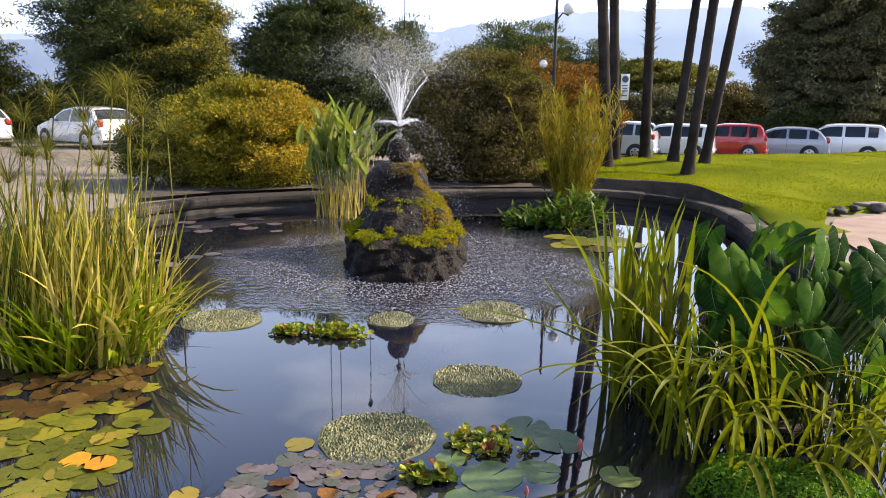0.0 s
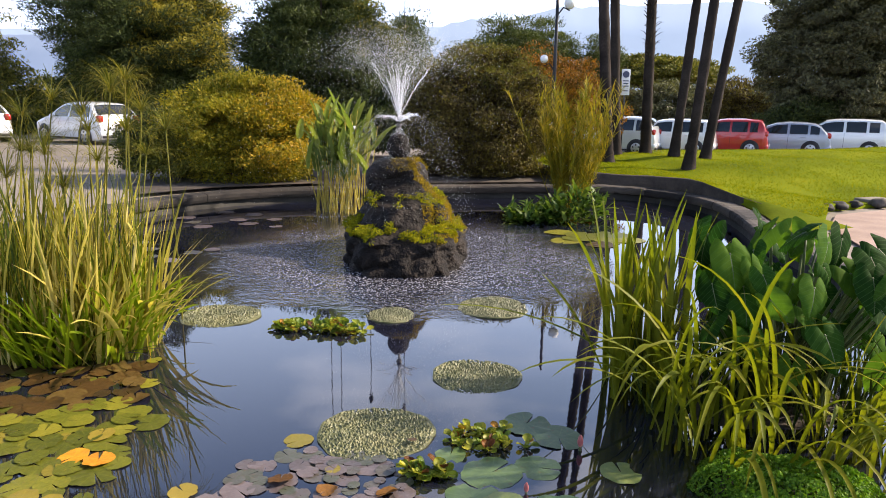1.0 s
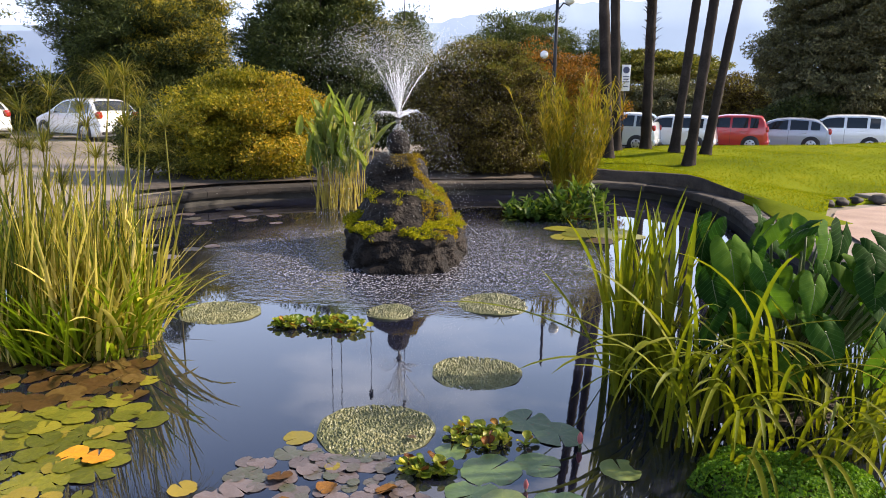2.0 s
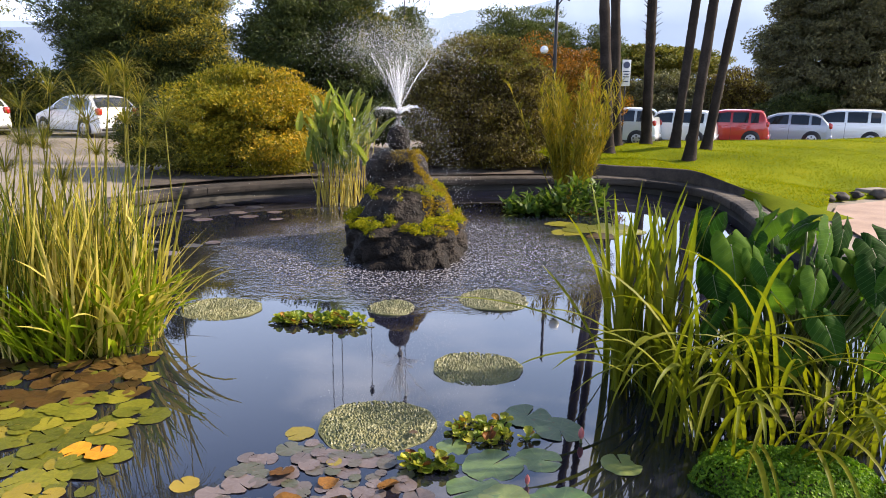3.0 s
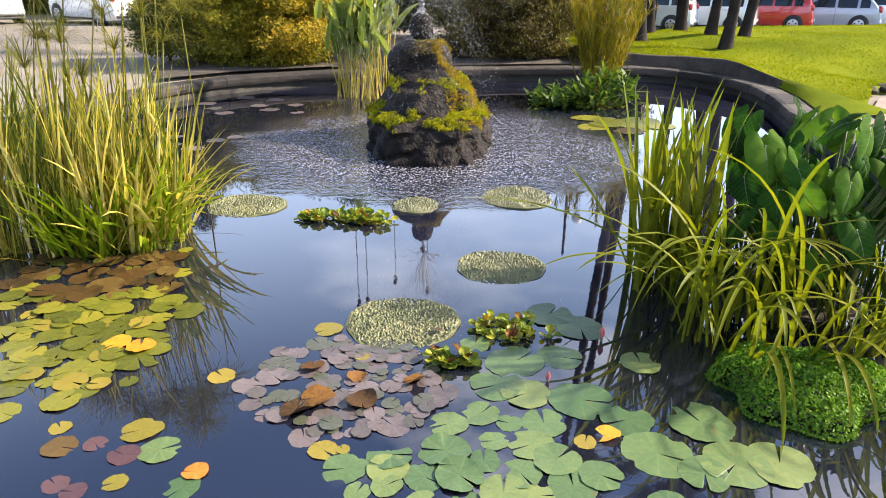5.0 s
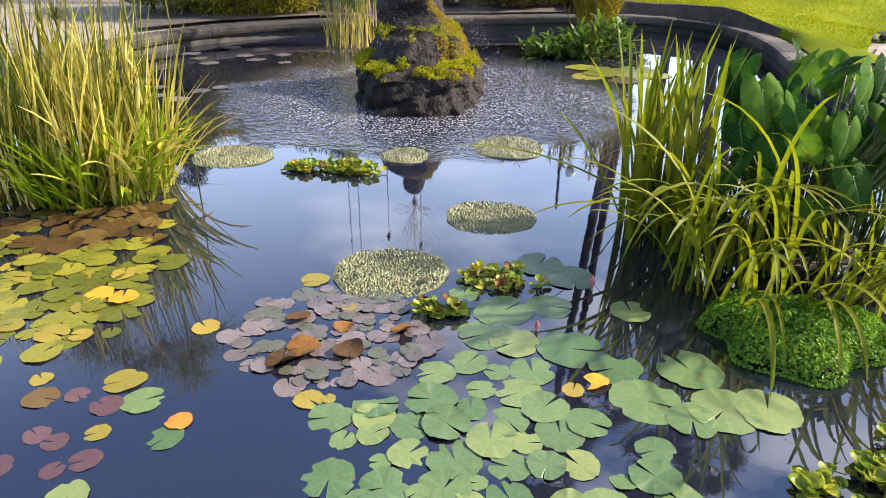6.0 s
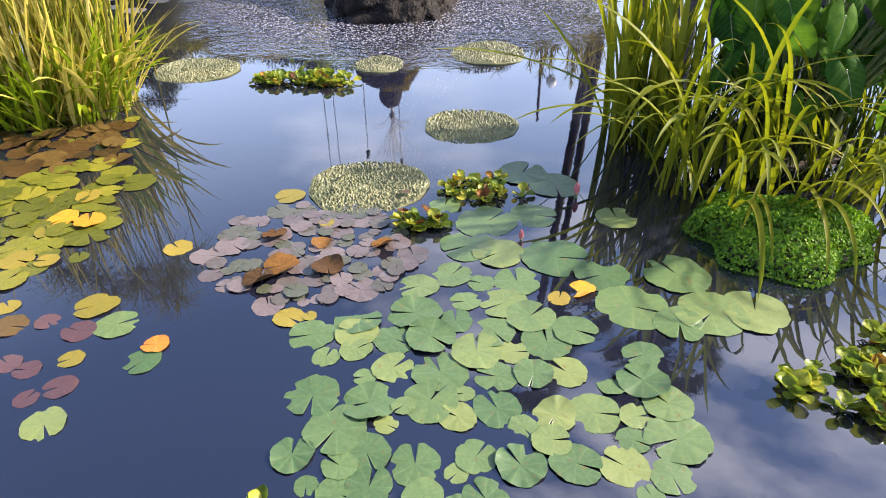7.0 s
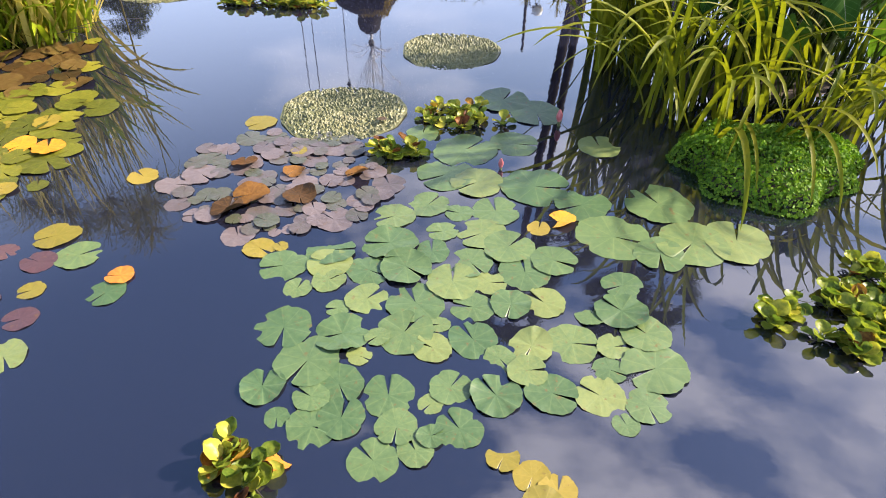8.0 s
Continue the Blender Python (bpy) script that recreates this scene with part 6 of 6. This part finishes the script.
def build_car(x, y, z, heading, paint, label, L=4.0, W=1.72, H=1.5, line=HATCH):
    """A parked car, lofted from its roofline. Local x runs forward from the middle, z from the road."""
    car = thing("parked_car", x, y, z, label, "car", "parked cars")
    car.rotation_euler[2] = radians(heading)
    u_line, z_line = np.array(line).T
    fine_u = np.linspace(0, 1, 241)
    fine_z = np.interp(fine_u, u_line, z_line)
    soft_z = np.convolve(np.pad(fine_z, 3, mode="edge"), np.ones(7) / 7, "valid")
    top = lambda u: H * np.interp(u, fine_u, soft_z)
    plan = lambda u: W / 2 * (1 - 0.05 * abs(2 * u - 1) ** 3 - 0.16 * max(0, abs(2 * u - 1) - 0.9) / 0.1)
    belt = 0.62 * H

    def half(u, zz):
        w = plan(u)
        if zz > belt:
            return w * (0.985 - 0.24 * ((zz - belt) / (H - belt)) ** 1.1)
        return w * (1 - 0.05 * ((zz - 0.42 * H) / (0.4 * H)) ** 2)

    def shoulder(u):
        return top(u) - 0.055 * H

    def crown(u, t):
        return shoulder(u) + (top(u) - shoulder(u)) * (1 - abs(t) ** 3) ** 0.67

    stations = np.concatenate([np.linspace(0, 0.12, 12), np.linspace(0.14, 0.9, 34), np.linspace(0.91, 1, 9)])
    v = []
    for u in stations:
        low = 0.17 + 0.09 * max(0, abs(2 * u - 1) - 0.85) / 0.15
        side = [(half(u, q), q) for q in np.linspace(low, shoulder(u), 10)]
        hs = side[-1][0]
        arc = [(hs * t, crown(u, t)) for t in (0.97, 0.9, 0.75, 0.5, 0.2)]
        ring = side + arc
        v += [((u - 0.5) * L, -p, q) for p, q in ring] + [((u - 0.5) * L, p, q) for p, q in ring[::-1]]
    m, n = 30, len(stations)
    f = [[i * m + j, (i + 1) * m + j, (i + 1) * m + (j + 1) % m, i * m + (j + 1) % m] for i in range(n - 1) for j in range(m)]
    f += [list(range(m)), list(range((n - 1) * m, n * m))[::-1]]
    part("body", make("body", v, f, paint, True), car)

    def side_pane(name, u0, u1, sign, z0, z1, mat, label, out=0.008, slant=0.0):
        rows, cols = 5, 8
        w = []
        for i in range(rows + 1):
            for j in range(cols + 1):
                u = u0 + (u1 - u0) * j / cols + slant * i / rows * (1 if j > cols / 2 else 0) * (j / cols)
                zt = min(z1, top(u) - 0.085 * H)
                zz = z0 + (zt - z0) * i / rows
                w.append(((u - 0.5) * L, sign * (half(u, zz) + out), zz))
        g = [[i * (cols + 1) + j, i * (cols + 1) + j + 1, (i + 1) * (cols + 1) + j + 1, (i + 1) * (cols + 1) + j] for i in range(rows) for j in range(cols)]
        return part(name, make(name, w, g if sign < 0 else [q[::-1] for q in g], mat, True), car, label)

    def cross_pane(name, u0, u1, wide, mat, label, lift=0.012):
        w = []
        for i in range(7):
            u = u0 + (u1 - u0) * i / 6
            for j in range(9):
                t = (j / 4 - 1) * wide
                w.append(((u - 0.5) * L + (-lift if u < 0.4 else lift), t * half(u, shoulder(u)), crown(u, t) + lift))
        g = [[i * 9 + j, (i + 1) * 9 + j, (i + 1) * 9 + j + 1, i * 9 + j + 1] for i in range(6) for j in range(8)]
        return part(name, make(name, w, g, mat, True), car, label)

    cross_pane("rear_window", 0.042 if line is HATCH else 0.032, 0.125 if line is HATCH else 0.075, 0.84, GLASS, "dark rear window")
    cross_pane("windscreen", 0.575, 0.715, 0.88, GLASS, "dark windscreen")
    for side in (-1, 1):
        for u0, u1 in ((0.115, 0.2), (0.225, 0.395), (0.42, 0.63)):
            side_pane("side_window", u0, u1, side, belt + 0.03, 0.93 * H, GLASS, "dark side window")
        for u0 in (0.408, 0.66):
            side_pane("door_seam", u0 - 0.0015, u0 + 0.0015, side, 0.26, belt, TRIM, "dark door seam", 0.003)
        side_pane("door_sill", 0.27, 0.72, side, 0.19, 0.26, TRIM, "black sill strip", 0.006)
        for u0 in (0.26, 0.46):
            part("door_handle", boxed("door_handle", ((u0 - 0.5) * L, side * (half(u0, belt - 0.1) + 0.012), belt - 0.1), (0.18, 0.03, 0.03), paint, 0.01), car)
        part("mirror", ball("mirror", (0.13 * L, side * (W / 2 + 0.07), belt + 0.06), (0.06, 0.1, 0.075), paint, 10), car)
        part("tail_lamp", boxed("tail_lamp", (-L / 2 + 0.1, side * half(0.02, 0.58 * H) * 0.9, 0.6 * H), (0.2, 0.22, 0.24), LAMP_RED, 0.07, 3), car, "red tail lamp")
        part("headlight", boxed("headlight", (L / 2 - 0.2, side * W * 0.36, 0.47 * H), (0.26, 0.3, 0.14), LAMP_WHITE, 0.05), car, "clear headlight")
        for ax in (-L * 0.315, L * 0.315):
            R = 0.32
            arch = Heap()
            tube(arch, [(ax, side * (W / 2 - 0.12), R), (ax, side * (W / 2 - 0.05), R), (ax, side * (W / 2 + 0.004), R)], [R + 0.06, R + 0.06, R + 0.055], 26)
            part("wheel_arch", arch.mesh("wheel_arch", TRIM, True), car, "black wheel arch")
            t = Heap()
            tube(t, [(ax, side * (W / 2 - 0.16), R), (ax, side * (W / 2 - 0.14), R), (ax, side * (W / 2 - 0.01), R), (ax, side * (W / 2 + 0.012), R)], [R * 0.9, R, R, R * 0.9], 26)
            wheel = part("wheel", t.mesh("wheel", TYRE, True), car, "black tyre")
            d = Heap()
            c = np.array([ax, side * (W / 2 + 0.016), R])
            tube(d, [c + np.array([0, -side * 0.03, 0]), c, c + np.array([0, side * 0.008, 0])], [0.215, 0.21, 0.195], 22)
            part("rim", d.mesh("rim", RIM, True), wheel, "silver wheel rim")
            for sp in range(5):
                aa = sp * 2 * math.pi / 5 + 0.3
                part("spoke_gap", boxed("spoke_gap", (ax + 0.13 * math.cos(aa), side * (W / 2 + 0.026), R + 0.13 * math.sin(aa)), (0.06, 0.004, 0.06), TRIM), wheel)
    part("rear_bumper", boxed("rear_bumper", (-L / 2 + 0.08, 0, 0.4), (0.24, W * 0.88, 0.24), paint, 0.09, 3), car)
    part("bumper_strip", boxed("bumper_strip", (-L / 2 - 0.01, 0, 0.3), (0.1, W * 0.78, 0.1), TRIM, 0.03), car, "black bumper insert")
    part("number_plate", boxed("number_plate", (-L / 2 - 0.045, 0, 0.46), (0.02, 0.52, 0.11), PLATE, 0.004), car, "pale blank plate")
    return car


WHITE_PAINT, RED_PAINT, SILVER_PAINT, GREY_PAINT = car_paint("white_paint", (0.72, 0.73, 0.74)), car_paint("red_paint", (0.42, 0.02, 0.018)), car_paint("silver_blue_paint", (0.3, 0.33, 0.4)), car_paint("silver_paint", (0.5, 0.52, 0.54))
for cx, cy, paint, lab, L, H, line in [(7.40, 29.8, GREY_PAINT, "silver van-like car parked behind the lawn", 4.0, 1.64, WAGON), (9.95, 30.2, WHITE_PAINT, "white estate car parked behind the palms", 4.2, 1.56, WAGON),
                                       (12.60, 30.4, RED_PAINT, "bright red hatchback parked behind the lawn", 3.7, 1.6, WAGON), (15.20, 30.6, SILVER_PAINT, "silver-blue hatchback parked behind the lawn", 4.1, 1.5, HATCH),
                                       (17.80, 30.9, WHITE_PAINT, "white off-road car parked behind the lawn", 4.5, 1.66, WAGON)]:
    build_car(cx, cy, gz(cx, cy), 152, paint, lab, L, 1.74, H, line)
build_car(-13.1, 24.6, gz(-12, 24.6), 148, WHITE_PAINT, "white hatchback parked on the gravel beyond the reeds", 4.1, 1.75, 1.5)
build_car(-17.7, 24.6, gz(-16.6, 24.6), 148, GREY_PAINT, "silver hatchback parked on the gravel beyond the reeds", 4.1, 1.75, 1.5)
build_car(-4.4, 23.0, gz(-4.4, 23), 120, WHITE_PAINT, "white hatchback parked behind the rounded shrub", 4.1, 1.75, 1.45)


# ---- lamps and sign ----
def build_street_lamp(x, y, z, height, label, arms):
    lamp = thing("street_lamp", x, y, z, label, "street lamp")
    part("post", rod("post", (0, 0, 0), (0, 0, height), 0.07, 0.04, METAL, 10), lamp)
    for dx, dz in arms:
        arm = Heap()
        tube(arm, [(0, 0, dz - 0.35), (dx * 0.5, 0, dz - 0.12), (dx, 0, dz - 0.2)], [0.025, 0.022, 0.02], 7)
        a = part("arm", arm.mesh("arm", METAL, True), lamp)
        part("globe", ball("globe", (dx, 0, dz), 0.17 if dx > 0 else 0.12, GLOBE, 18), a, "white opal globe")


build_street_lamp(3.22, 20.3, 0.3, 6.0, "dark metal post with white globe lamps", [(0.36, 4.72), (-0.32, 3.15)])


def build_mast(x, y, height):
    mast = thing("light_mast", x, y, 0.3, "thin tall light mast with a small lamp head", "light mast", "tall light masts")
    part("pole", rod("pole", (0, 0, 0), (0, 0, height), 0.026, 0.016, METAL, 8), mast)
    part("lamp_head", boxed("lamp_head", (0, -0.1, height), (0.16, 0.4, 0.3), METAL, 0.03), mast)


for mx, my, mh in ((-5.2, 29.5, 12.6), (-4.75, 29.5, 12.4), (-3.4, 30.0, 11.5), (-1.8, 30.0, 12.0)):
    build_mast(mx, my, mh)
sign = thing("parking_sign", 7.1, 27.0, 0.35, "white parking regulation sign on a thin post", "sign")
part("post", rod("post", (0, 0, 0), (0, 0, 3.3), 0.03, 0.03, METAL, 8), sign)
board = part("board", boxed("board", (0, -0.045, 2.75), (0.34, 0.02, 1.0), SIGN_WHITE, 0.006), sign, "white sign board")
disc = Heap()
tube(disc, [(0, -0.056, 3.05), (0, -0.06, 3.05), (0, -0.064, 3.05)], [0.13, 0.13, 0.125], 20)
part("symbol", disc.mesh("symbol", SIGN_INK), board, "dark round symbol")
for k, zz in enumerate((2.8, 2.7, 2.6, 2.42)):
    part("text_bar", boxed("text_bar", (0, -0.06, zz), (0.24 - 0.05 * (k % 2), 0.006, 0.04), SIGN_INK), board, "dark bar of writing")
